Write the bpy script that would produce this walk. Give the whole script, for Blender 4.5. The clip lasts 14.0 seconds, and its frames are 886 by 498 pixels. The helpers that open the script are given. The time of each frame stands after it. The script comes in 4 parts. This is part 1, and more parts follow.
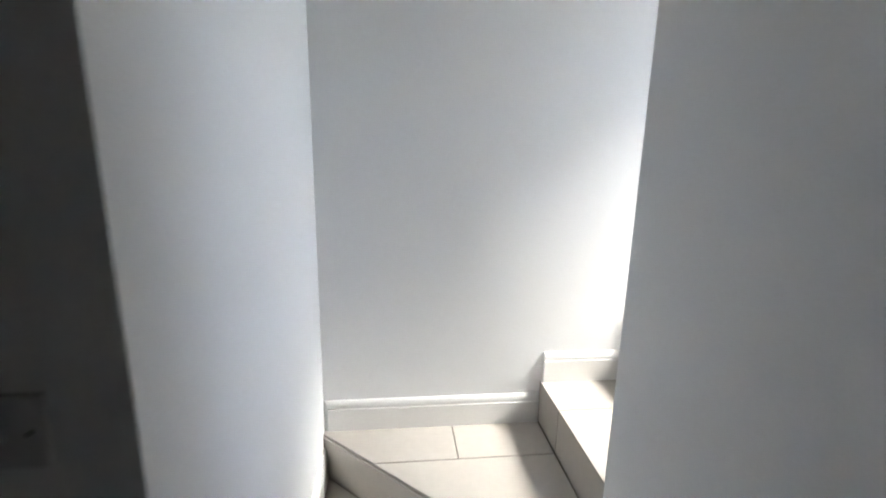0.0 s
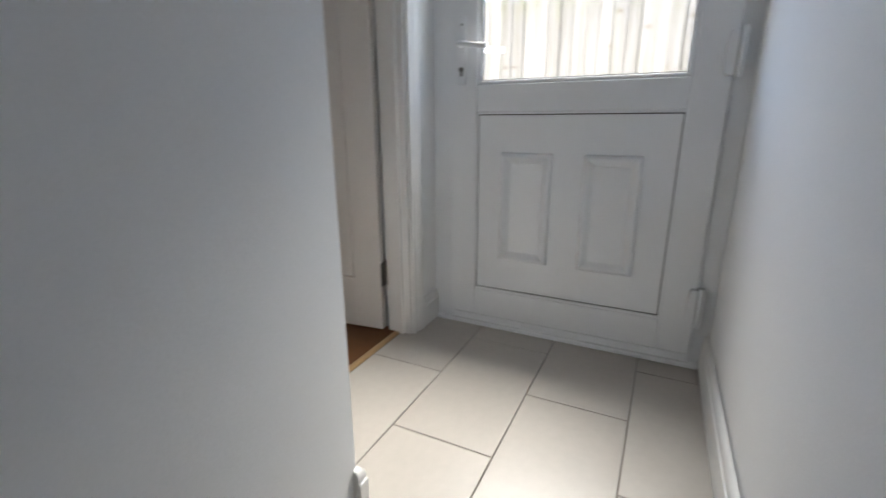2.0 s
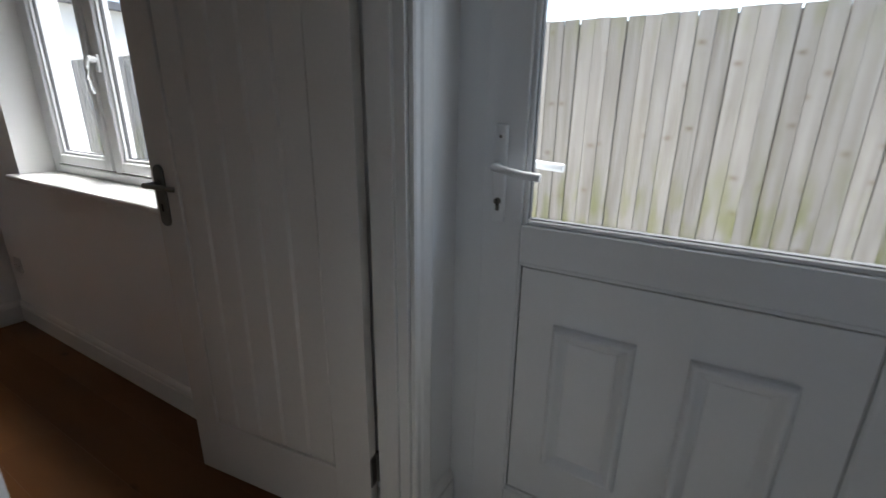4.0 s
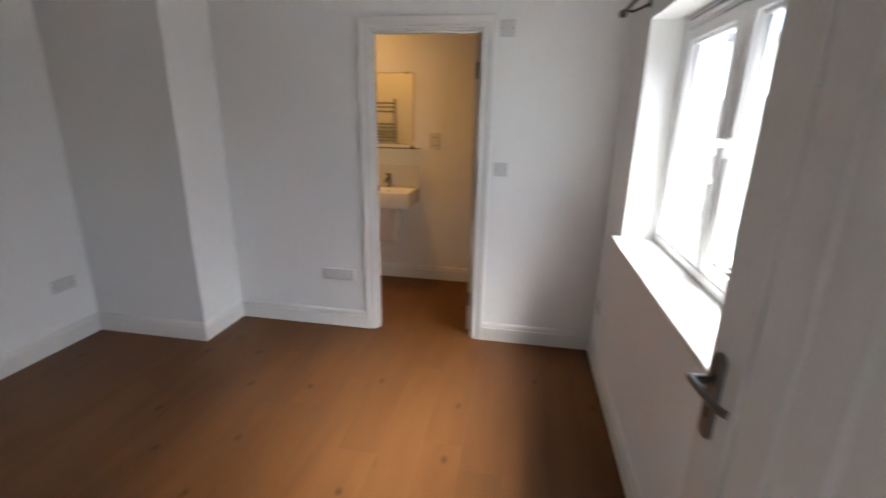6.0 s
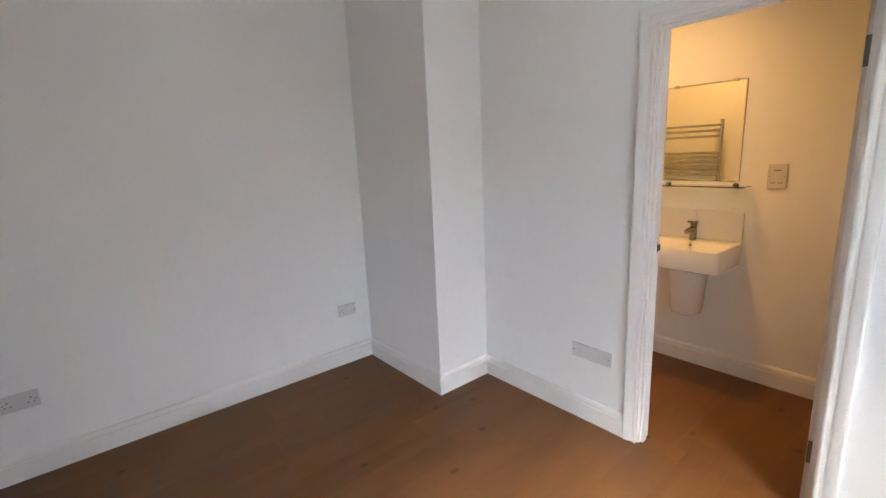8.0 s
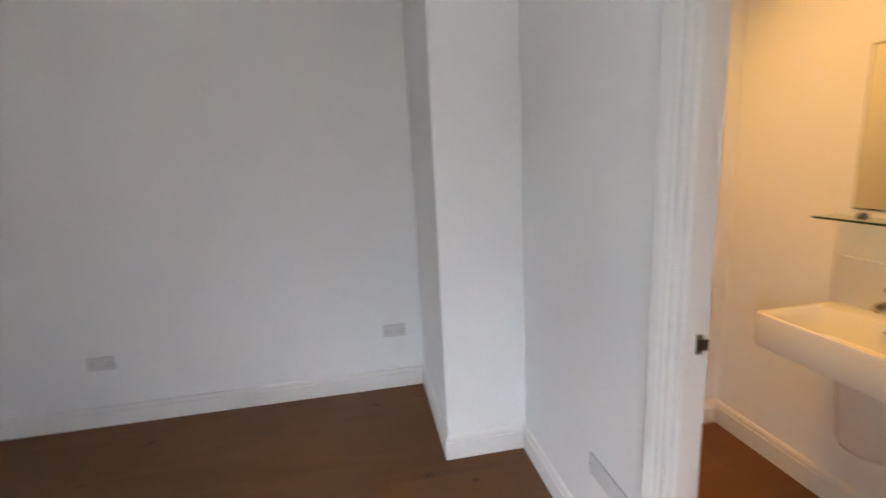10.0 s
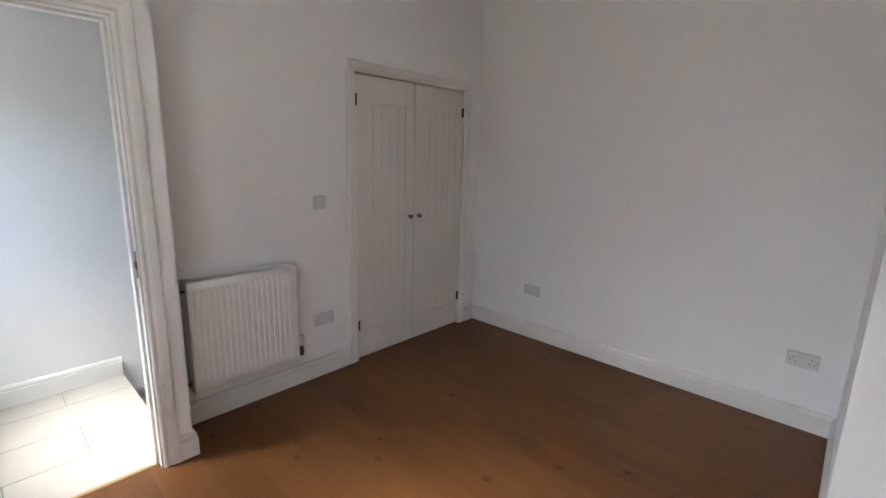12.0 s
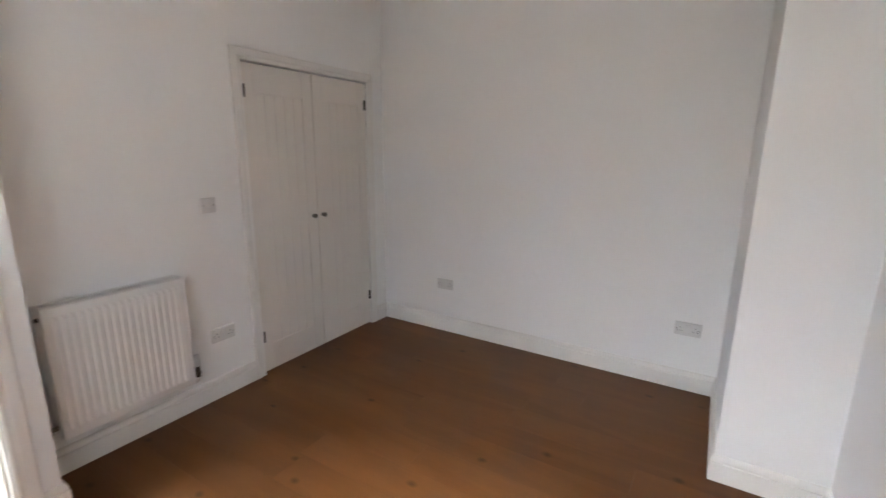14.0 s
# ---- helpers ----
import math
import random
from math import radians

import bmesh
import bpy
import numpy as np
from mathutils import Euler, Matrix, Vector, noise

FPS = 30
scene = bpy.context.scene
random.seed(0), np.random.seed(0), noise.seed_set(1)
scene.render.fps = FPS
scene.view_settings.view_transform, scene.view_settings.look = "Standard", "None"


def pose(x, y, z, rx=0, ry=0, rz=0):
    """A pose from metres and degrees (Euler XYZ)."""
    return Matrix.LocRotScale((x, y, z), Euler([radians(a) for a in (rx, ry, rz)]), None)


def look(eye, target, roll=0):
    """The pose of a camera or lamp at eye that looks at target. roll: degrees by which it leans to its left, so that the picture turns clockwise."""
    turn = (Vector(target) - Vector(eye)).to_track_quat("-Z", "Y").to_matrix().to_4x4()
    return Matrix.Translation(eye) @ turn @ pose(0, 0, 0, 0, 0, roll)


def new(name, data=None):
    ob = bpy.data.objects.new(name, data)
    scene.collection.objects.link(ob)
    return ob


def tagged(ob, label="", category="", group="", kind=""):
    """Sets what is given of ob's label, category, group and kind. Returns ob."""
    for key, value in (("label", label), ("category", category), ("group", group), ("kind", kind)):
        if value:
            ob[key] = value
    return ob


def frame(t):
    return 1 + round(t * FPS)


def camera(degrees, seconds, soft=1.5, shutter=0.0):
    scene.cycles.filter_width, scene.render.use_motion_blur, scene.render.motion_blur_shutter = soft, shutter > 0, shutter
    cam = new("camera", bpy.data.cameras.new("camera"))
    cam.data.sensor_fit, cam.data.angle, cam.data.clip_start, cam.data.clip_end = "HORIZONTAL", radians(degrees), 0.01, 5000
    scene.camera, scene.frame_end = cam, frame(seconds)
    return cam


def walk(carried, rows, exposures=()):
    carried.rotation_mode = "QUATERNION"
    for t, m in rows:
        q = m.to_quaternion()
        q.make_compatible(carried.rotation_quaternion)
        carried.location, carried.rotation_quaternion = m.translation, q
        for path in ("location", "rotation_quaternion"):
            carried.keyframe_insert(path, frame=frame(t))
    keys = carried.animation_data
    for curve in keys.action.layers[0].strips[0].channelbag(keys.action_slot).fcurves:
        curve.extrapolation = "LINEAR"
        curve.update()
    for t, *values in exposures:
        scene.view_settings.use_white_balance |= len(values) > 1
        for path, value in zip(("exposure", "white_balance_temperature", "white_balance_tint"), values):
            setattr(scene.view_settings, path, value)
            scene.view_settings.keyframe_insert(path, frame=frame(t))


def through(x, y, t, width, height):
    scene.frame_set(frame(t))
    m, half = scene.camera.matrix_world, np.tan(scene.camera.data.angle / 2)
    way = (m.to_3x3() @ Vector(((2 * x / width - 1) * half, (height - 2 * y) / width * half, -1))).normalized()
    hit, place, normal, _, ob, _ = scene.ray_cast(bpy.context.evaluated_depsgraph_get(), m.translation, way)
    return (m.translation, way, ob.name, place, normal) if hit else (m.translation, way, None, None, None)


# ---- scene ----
cam = camera(89.4, 14.0, shutter=0.4)
PATH = [
    (0, (-1.788, -1.821, 0.75), (-1.571, 0.119, 0.314), 1.1),
    (0.5, (-1.738, -1.445, 0.753), (-1.403, 0.467, 0.269), 2.0),
    (1, (-1.676, -1.078, 0.731), (-0.835, 0.662, 0.215), -0.7),
    (1.5, (-1.516, -0.79, 0.764), (-0.027, 0.443, 0.252), 0.4),
    (2, (-1.458, -0.713, 0.86), (0.264, 0.14, 0.304), -0.3),
    (2.1, (-1.441, -0.697, 0.868), (0.311, 0.091, 0.312), -0.6),
    (4.3, (-0.74, -0.333, 1.3), (0.838, 0.716, 0.661), 1.5),
    (4.5, (-0.705, -0.272, 1.318), (0.772, 0.918, 0.683), 1.6),
    (5, (-0.604, -0.104, 1.416), (0.474, 1.452, 0.77), 2.3),
    (5.5, (-0.53, 0.036, 1.446), (-0.1, 1.893, 0.841), 1.8),
    (6, (-0.489, 0.147, 1.496), (-0.816, 2.036, 0.926), 1.1),
    (6.5, (-0.513, 0.28, 1.497), (-1.368, 2.017, 0.994), 0.3),
    (7, (-0.541, 0.409, 1.502), (-1.805, 1.878, 1.01), -1.5),
    (7.5, (-0.508, 0.659, 1.496), (-1.944, 1.976, 1.044), -2.0),
    (9.8, (-0.49, 2.147, 1.515), (-2.36, 2.723, 1.105), -4.2),
    (10, (-0.507, 2.244, 1.514), (-2.437, 2.585, 1.120), -2.9),
    (10.3, (-0.472, 2.32, 1.512), (-2.427, 2.157, 1.129), -1.3),
    (10.5, (-0.443, 2.393, 1.503), (-2.33, 1.863, 1.113), -0.6),
    (10.7, (-0.403, 2.45, 1.502), (-2.181, 1.643, 1.08), -0.35),
    (11, (-0.344, 2.516, 1.489), (-1.974, 1.437, 1.069), 0.05),
    (11.5, (-0.276, 2.495, 1.49), (-1.756, 1.215, 1.078), 1.5),
    (12, (-0.259, 2.492, 1.49), (-1.692, 1.161, 1.075), 1.45),
    (12.5, (-0.252, 2.489, 1.493), (-1.685, 1.157, 1.077), 1.6),
    (13, (-0.252, 2.474, 1.486), (-1.692, 1.15, 1.071), 1.8),
    (13.5, (-0.289, 2.47, 1.494), (-1.792, 1.22, 1.07), 1.5),
    (14, (-0.327, 2.443, 1.495), (-1.994, 1.429, 1.058), 0.45),
]
EXPOSURES = [(0, 5.4, 6800, 8), (0.5, 4.69, 6800, 8), (1.0, 4.46, 6700, 8), (1.5, 3.9, 6650, 8), (2.0, 3.74, 6650, 8), (3.0, 2.98, 6460, 7), (4.3, 2.5, 6400, 7), (4.5, 2.97, 6450, 7), (5.0, 4.06, 6490, 8), (5.5, 4.15, 6510, 8), (6.0, 4.17, 6430, 8), (6.5, 4.03, 6430, 8), (7.0, 4.48, 6370, 7), (7.5, 4.94, 6370, 7), (9.8, 4.74, 6310, 6), (10.5, 5.16, 6310, 7), (11.0, 5.14, 6350, 6), (11.5, 4.78, 6410, 7), (12.0, 4.68, 6490, 7), (13.0, 4.65, 6490, 7), (13.5, 4.62, 6540, 7), (14.0, 5.01, 6680, 7)]
walk(cam, [(t, look(eye, target, roll)) for t, eye, target, roll in PATH], EXPOSURES)

# ---- light ----
world = bpy.data.worlds.new("overcast_sky")
scene.world = world
world.use_nodes = True
wn = world.node_tree.nodes
sky = wn.new("ShaderNodeTexSky")
sky.sky_type, sky.sun_disc = "NISHITA", False
sky.sun_elevation, sky.sun_rotation = radians(60), radians(104)
sky.air_density, sky.dust_density = 1.0, 2.4
wn["Background"].inputs["Strength"].default_value = 0.085
world.node_tree.links.new(sky.outputs["Color"], wn["Background"].inputs["Color"])
sun = new("sun", bpy.data.lights.new("sun", "SUN"))
sun.data.energy, sun.data.angle, sun.data.color = 2.0, radians(48), (1.0, 0.99, 0.98)
sun.matrix_world = look((0, 0, 0), (-math.sin(radians(104)) * math.cos(radians(60)), -math.cos(radians(104)) * math.cos(radians(60)), -math.sin(radians(60))))
bath_lamp = new("bathroom_lamp", bpy.data.lights.new("bathroom_lamp", "AREA"))
bath_lamp.data.shape, bath_lamp.data.size, bath_lamp.data.energy, bath_lamp.data.color = "DISK", 0.28, 0.36, (1.0, 0.50, 0.13)
bath_lamp.data.spread = radians(110)
bath_lamp.matrix_world = pose(-1.88, 3.44, 2.765)


# ---- materials ----
def material(name, base, rough=0.5, metal=0.0, var=0.06, scale=3.0, grain=60.0, bump=0.05, stretch=(1, 1, 1), piece=0.0, coat=0.0):
    """Base colour with broad stains and fine grain, and relief from the grain; piece: variation from object to object."""
    m = bpy.data.materials.new(name)
    m.use_nodes = True
    nt, b = m.node_tree, m.node_tree.nodes["Principled BSDF"]
    tc, mp = nt.nodes.new("ShaderNodeTexCoord"), nt.nodes.new("ShaderNodeMapping")
    mp.inputs["Scale"].default_value = stretch
    nt.links.new(tc.outputs["Object"], mp.inputs["Vector"])
    broad, fine = nt.nodes.new("ShaderNodeTexNoise"), nt.nodes.new("ShaderNodeTexNoise")
    broad.inputs["Scale"].default_value, broad.inputs["Detail"].default_value = scale, 4
    fine.inputs["Scale"].default_value, fine.inputs["Detail"].default_value = grain, 3
    for n in (broad, fine):
        nt.links.new(mp.outputs["Vector"], n.inputs["Vector"])
    add = nt.nodes.new("ShaderNodeMath")
    add.operation = "ADD"
    nt.links.new(broad.outputs["Fac"], add.inputs[0])
    nt.links.new(fine.outputs["Fac"], add.inputs[1])
    ramp = nt.nodes.new("ShaderNodeMapRange")
    ramp.inputs["From Min"].default_value, ramp.inputs["From Max"].default_value = 0.6, 1.4
    ramp.inputs["To Min"].default_value, ramp.inputs["To Max"].default_value = 1 - var, 1 + var
    nt.links.new(add.outputs[0], ramp.inputs["Value"])
    value = ramp.outputs["Result"]
    if piece:
        info, pr, mul = nt.nodes.new("ShaderNodeObjectInfo"), nt.nodes.new("ShaderNodeMapRange"), nt.nodes.new("ShaderNodeMath")
        pr.inputs["To Min"].default_value, pr.inputs["To Max"].default_value = 1 - piece, 1 + piece
        nt.links.new(info.outputs["Random"], pr.inputs["Value"])
        mul.operation = "MULTIPLY"
        nt.links.new(value, mul.inputs[0])
        nt.links.new(pr.outputs["Result"], mul.inputs[1])
        value = mul.outputs[0]
    hsv = nt.nodes.new("ShaderNodeHueSaturation")
    hsv.inputs["Color"].default_value = (*base, 1)
    nt.links.new(value, hsv.inputs["Value"])
    nt.links.new(hsv.outputs["Color"], b.inputs["Base Color"])
    b.inputs["Roughness"].default_value, b.inputs["Metallic"].default_value = rough, metal
    b.inputs["Coat Weight"].default_value = coat
    if bump:
        bp = nt.nodes.new("ShaderNodeBump")
        bp.inputs["Strength"].default_value, bp.inputs["Distance"].default_value = bump, 0.002
        nt.links.new(fine.outputs["Fac"], bp.inputs["Height"])
        nt.links.new(bp.outputs["Normal"], b.inputs["Normal"])
    return m


def wood_floor():
    """Oak boards along y: long grain, knots, and a tone of its own for each board."""
    m = bpy.data.materials.new("oak_laminate")
    m.use_nodes = True
    nt, b = m.node_tree, m.node_tree.nodes["Principled BSDF"]
    N, L = nt.nodes.new, nt.links.new
    tc, info, off = N("ShaderNodeTexCoord"), N("ShaderNodeObjectInfo"), N("ShaderNodeVectorMath")
    rnd = N("ShaderNodeCombineXYZ")
    spread = N("ShaderNodeMath")
    spread.operation = "MULTIPLY"
    spread.inputs[1].default_value = 37.0
    L(info.outputs["Random"], spread.inputs[0])
    L(spread.outputs[0], rnd.inputs[0])
    L(spread.outputs[0], rnd.inputs[1])
    L(tc.outputs["Object"], off.inputs[0])
    L(rnd.outputs[0], off.inputs[1])
    mp = N("ShaderNodeMapping")
    mp.inputs["Scale"].default_value = (5.0, 0.8, 1)
    L(off.outputs[0], mp.inputs["Vector"])
    streak, fine = N("ShaderNodeTexNoise"), N("ShaderNodeTexNoise")
    streak.inputs["Scale"].default_value, streak.inputs["Detail"].default_value, streak.inputs["Distortion"].default_value = 1.4, 5, 0.6
    fine.inputs["Scale"].default_value, fine.inputs["Detail"].default_value = 14, 4
    L(mp.outputs[0], streak.inputs["Vector"])
    L(mp.outputs[0], fine.inputs["Vector"])
    mix = N("ShaderNodeMath")
    mix.operation = "MULTIPLY_ADD"
    mix.inputs[1].default_value = 0.14
    L(fine.outputs["Fac"], mix.inputs[0])
    L(streak.outputs["Fac"], mix.inputs[2])
    cr = N("ShaderNodeValToRGB")
    cr.color_ramp.elements[0].position, cr.color_ramp.elements[0].color = 0.28, (0.110, 0.0412, 0.0121, 1)
    cr.color_ramp.elements[1].position, cr.color_ramp.elements[1].color = 1.0, (0.176, 0.0745, 0.0248, 1)
    L(mix.outputs[0], cr.inputs["Fac"])
    vor = N("ShaderNodeTexVoronoi")
    mk = N("ShaderNodeMapping")
    mk.inputs["Scale"].default_value = (2.7, 1.8, 1)
    L(off.outputs[0], mk.inputs["Vector"])
    warp, bend, gate = N("ShaderNodeTexNoise"), N("ShaderNodeVectorMath"), N("ShaderNodeMapRange")
    warp.inputs["Scale"].default_value, warp.inputs["Detail"].default_value = 3.0, 2
    L(mk.outputs[0], warp.inputs["Vector"])
    bend.operation = "MULTIPLY_ADD"
    bend.inputs[1].default_value = (0.10, 0.10, 0)
    L(warp.outputs["Color"], bend.inputs[0])
    L(mk.outputs[0], bend.inputs[2])
    L(bend.outputs[0], vor.inputs["Vector"])
    gate.inputs["From Min"].default_value, gate.inputs["From Max"].default_value = 0.36, 0.62
    tint = N("ShaderNodeSeparateColor")
    L(vor.outputs["Color"], tint.inputs[0])
    L(tint.outputs[0], gate.inputs["Value"])
    vor.voronoi_dimensions = "2D"
    vor.inputs["Scale"].default_value = 1.0
    kn = N("ShaderNodeMapRange")
    kn.inputs["From Min"].default_value, kn.inputs["From Max"].default_value = 0.012, 0.060
    kn.inputs["To Min"].default_value, kn.inputs["To Max"].default_value = 0.42, 1.0
    L(vor.outputs["Distance"], kn.inputs["Value"])
    tone = N("ShaderNodeMapRange")
    tone.inputs["To Min"].default_value, tone.inputs["To Max"].default_value = 0.93, 1.07
    L(info.outputs["Random"], tone.inputs["Value"])
    mul = N("ShaderNodeMath")
    mul.operation = "MULTIPLY"
    keep = N("ShaderNodeMath")
    keep.operation = "MAXIMUM"
    L(kn.outputs[0], keep.inputs[0])
    L(gate.outputs[0], keep.inputs[1])
    L(keep.outputs[0], mul.inputs[0])
    L(tone.outputs[0], mul.inputs[1])
    hsv = N("ShaderNodeHueSaturation")
    L(cr.outputs[0], hsv.inputs["Color"])
    L(mul.outputs[0], hsv.inputs["Value"])
    L(hsv.outputs[0], b.inputs["Base Color"])
    b.inputs["Roughness"].default_value = 0.42
    b.inputs["IOR"].default_value = 1.36
    bp = N("ShaderNodeBump")
    bp.inputs["Strength"].default_value, bp.inputs["Distance"].default_value = 0.06, 0.001
    L(fine.outputs["Fac"], bp.inputs["Height"])
    L(bp.outputs[0], b.inputs["Normal"])
    return m


def fence_timber():
    """Sawn boards bleached grey, with long grain, knots and green algae in patches."""
    m = bpy.data.materials.new("weathered_fence_timber")
    m.use_nodes = True
    nt, b = m.node_tree, m.node_tree.nodes["Principled BSDF"]
    N, L = nt.nodes.new, nt.links.new
    tc, info, off, rnd = N("ShaderNodeTexCoord"), N("ShaderNodeObjectInfo"), N("ShaderNodeVectorMath"), N("ShaderNodeCombineXYZ")
    spread = N("ShaderNodeMath")
    spread.operation = "MULTIPLY"
    spread.inputs[1].default_value = 53.0
    L(info.outputs["Random"], spread.inputs[0])
    for i in range(3):
        L(spread.outputs[0], rnd.inputs[i])
    L(tc.outputs["Object"], off.inputs[0])
    L(rnd.outputs[0], off.inputs[1])
    mp = N("ShaderNodeMapping")
    mp.inputs["Scale"].default_value = (14, 14, 0.9)
    L(off.outputs[0], mp.inputs["Vector"])
    grain = N("ShaderNodeTexNoise")
    grain.inputs["Scale"].default_value, grain.inputs["Detail"].default_value, grain.inputs["Distortion"].default_value = 1.3, 5, 0.4
    L(mp.outputs[0], grain.inputs["Vector"])
    cr = N("ShaderNodeValToRGB")
    cr.color_ramp.elements[0].position, cr.color_ramp.elements[0].color = 0.28, (0.33, 0.29, 0.245, 1)
    cr.color_ramp.elements[1].position, cr.color_ramp.elements[1].color = 0.70, (0.50, 0.455, 0.405, 1)
    L(grain.outputs["Fac"], cr.inputs["Fac"])
    # knots
    mk = N("ShaderNodeMapping")
    mk.inputs["Scale"].default_value = (2.3, 3.7, 1)
    split, flat = N("ShaderNodeSeparateXYZ"), N("ShaderNodeCombineXYZ")
    L(off.outputs[0], split.inputs[0])
    L(split.outputs[1], flat.inputs[0])
    L(split.outputs[2], flat.inputs[1])
    L(flat.outputs[0], mk.inputs["Vector"])
    vor = N("ShaderNodeTexVoronoi")
    vor.voronoi_dimensions = "2D"
    vor.inputs["Scale"].default_value = 1.0
    L(mk.outputs[0], vor.inputs["Vector"])
    kn = N("ShaderNodeMapRange")
    kn.inputs["From Min"].default_value, kn.inputs["From Max"].default_value = 0.0, 0.085
    L(vor.outputs["Distance"], kn.inputs["Value"])
    mixk = N("ShaderNodeMix")
    mixk.data_type = "RGBA"
    mixk.inputs["A"].default_value = (0.25, 0.19, 0.14, 1)
    L(kn.outputs[0], mixk.inputs["Factor"])
    L(cr.outputs[0], mixk.inputs["B"])
    # algae
    ma = N("ShaderNodeMapping")
    ma.inputs["Scale"].default_value = (10, 10, 2.6)
    L(off.outputs[0], ma.inputs["Vector"])
    al = N("ShaderNodeTexNoise")
    al.inputs["Scale"].default_value, al.inputs["Detail"].default_value = 1.0, 4
    L(ma.outputs[0], al.inputs["Vector"])
    ar = N("ShaderNodeMapRange")
    ar.inputs["From Min"].default_value, ar.inputs["From Max"].default_value = 0.46, 0.66
    ar.inputs["To Max"].default_value = 0.75
    L(al.outputs["Fac"], ar.inputs["Value"])
    # it grows low on the boards and a little under their tops
    here, damp, band = N("ShaderNodeSeparateXYZ"), N("ShaderNodeValToRGB"), N("ShaderNodeMath")
    L(tc.outputs["Object"], here.inputs[0])
    high = N("ShaderNodeMapRange")
    high.inputs["From Max"].default_value = 1.93
    L(here.outputs[2], high.inputs["Value"])
    damp.color_ramp.elements[0].position, damp.color_ramp.elements[0].color = 0.36, (1, 1, 1, 1)
    damp.color_ramp.elements[1].position, damp.color_ramp.elements[1].color = 0.58, (0.12, 0.12, 0.12, 1)
    late = damp.color_ramp.elements.new(0.88)
    late.color = (0.12, 0.12, 0.12, 1)
    tip = damp.color_ramp.elements.new(0.97)
    tip.color = (0.6, 0.6, 0.6, 1)
    L(high.outputs[0], damp.inputs["Fac"])
    band.operation = "MULTIPLY"
    L(ar.outputs[0], band.inputs[0])
    L(damp.outputs["Color"], band.inputs[1])
    mixa = N("ShaderNodeMix")
    mixa.data_type = "RGBA"
    mixa.inputs["B"].default_value = (0.25, 0.25, 0.075, 1)
    L(band.outputs[0], mixa.inputs["Factor"])
    L(mixk.outputs["Result"], mixa.inputs["A"])
    tone, hsv = N("ShaderNodeMapRange"), N("ShaderNodeHueSaturation")
    tone.inputs["To Min"].default_value, tone.inputs["To Max"].default_value = 0.84, 1.16
    L(info.outputs["Random"], tone.inputs["Value"])
    L(tone.outputs[0], hsv.inputs["Value"])
    L(mixa.outputs["Result"], hsv.inputs["Color"])
    L(hsv.outputs[0], b.inputs["Base Color"])
    b.inputs["Roughness"].default_value = 0.9
    bp = N("ShaderNodeBump")
    bp.inputs["Strength"].default_value, bp.inputs["Distance"].default_value = 0.4, 0.003
    L(grain.outputs["Fac"], bp.inputs["Height"])
    L(bp.outputs[0], b.inputs["Normal"])
    return m


def glass_material(name, tint=(1, 1, 1)):
    m = bpy.data.materials.new(name)
    m.use_nodes = True
    b = m.node_tree.nodes["Principled BSDF"]
    b.inputs["Base Color"].default_value = (*tint, 1)
    b.inputs["Transmission Weight"].default_value, b.inputs["Roughness"].default_value, b.inputs["IOR"].default_value = 1.0, 0.0, 1.45
    return m


def coated_pane(name, through):
    """Thin coated double glazing: light passes straight on, weakened by the coating, with a plain gloss."""
    m = bpy.data.materials.new(name)
    m.use_nodes = True
    nt = m.node_tree
    nt.nodes.remove(nt.nodes["Principled BSDF"])
    clear, gloss, mix = nt.nodes.new("ShaderNodeBsdfTransparent"), nt.nodes.new("ShaderNodeBsdfGlossy"), nt.nodes.new("ShaderNodeMixShader")
    clear.inputs["Color"].default_value = (*through, 1)
    gloss.inputs["Roughness"].default_value = 0.02
    mix.inputs[0].default_value = 0.04
    nt.links.new(clear.outputs[0], mix.inputs[1])
    nt.links.new(gloss.outputs[0], mix.inputs[2])
    nt.links.new(mix.outputs[0], nt.nodes["Material Output"].inputs["Surface"])
    return m


PAINT = material("white_wall_paint", (0.865, 0.868, 0.862), 0.85, var=0.025, scale=1.3, grain=220, bump=0.18)
CEIL = material("ceiling_paint", (0.885, 0.885, 0.875), 0.9, var=0.02, scale=1.5, grain=180, bump=0.1)
GLOSS = material("white_gloss_woodwork", (0.80, 0.79, 0.765), 0.34, var=0.03, scale=5, grain=90, bump=0.05)
CREAM = material("cream_door_paint", (0.74, 0.71, 0.665), 0.45, var=0.03, scale=4, grain=120, bump=0.06)
UPVC = material("white_upvc", (0.80, 0.81, 0.82), 0.28, var=0.015, scale=4, grain=150, bump=0.02)
PLASTIC = material("white_plastic_plate", (0.66, 0.66, 0.65), 0.35, var=0.015, scale=20, grain=200, bump=0.02)
RADW = material("white_radiator_enamel", (0.80, 0.795, 0.78), 0.32, var=0.02, scale=6, grain=120, bump=0.02)
STEEL = material("brushed_steel", (0.19, 0.18, 0.165), 0.38, 1.0, var=0.12, scale=20, grain=250, bump=0.05)
CHROME = material("chrome", (0.52, 0.52, 0.51), 0.09, 1.0, var=0.03, scale=8, grain=120, bump=0)
BRONZE = material("dark_bronze_metal", (0.06, 0.05, 0.045), 0.4, 0.8, var=0.1, scale=20, grain=150, bump=0.03)
DARK = material("black_gap", (0.012, 0.012, 0.012), 0.8, var=0.1, bump=0)
GREYRUB = material("grey_glazing_gasket", (0.09, 0.09, 0.095), 0.6, var=0.1, bump=0)
CERAMIC = material("white_ceramic", (0.82, 0.81, 0.79), 0.08, var=0.01, scale=4, grain=60, bump=0, coat=0.4)
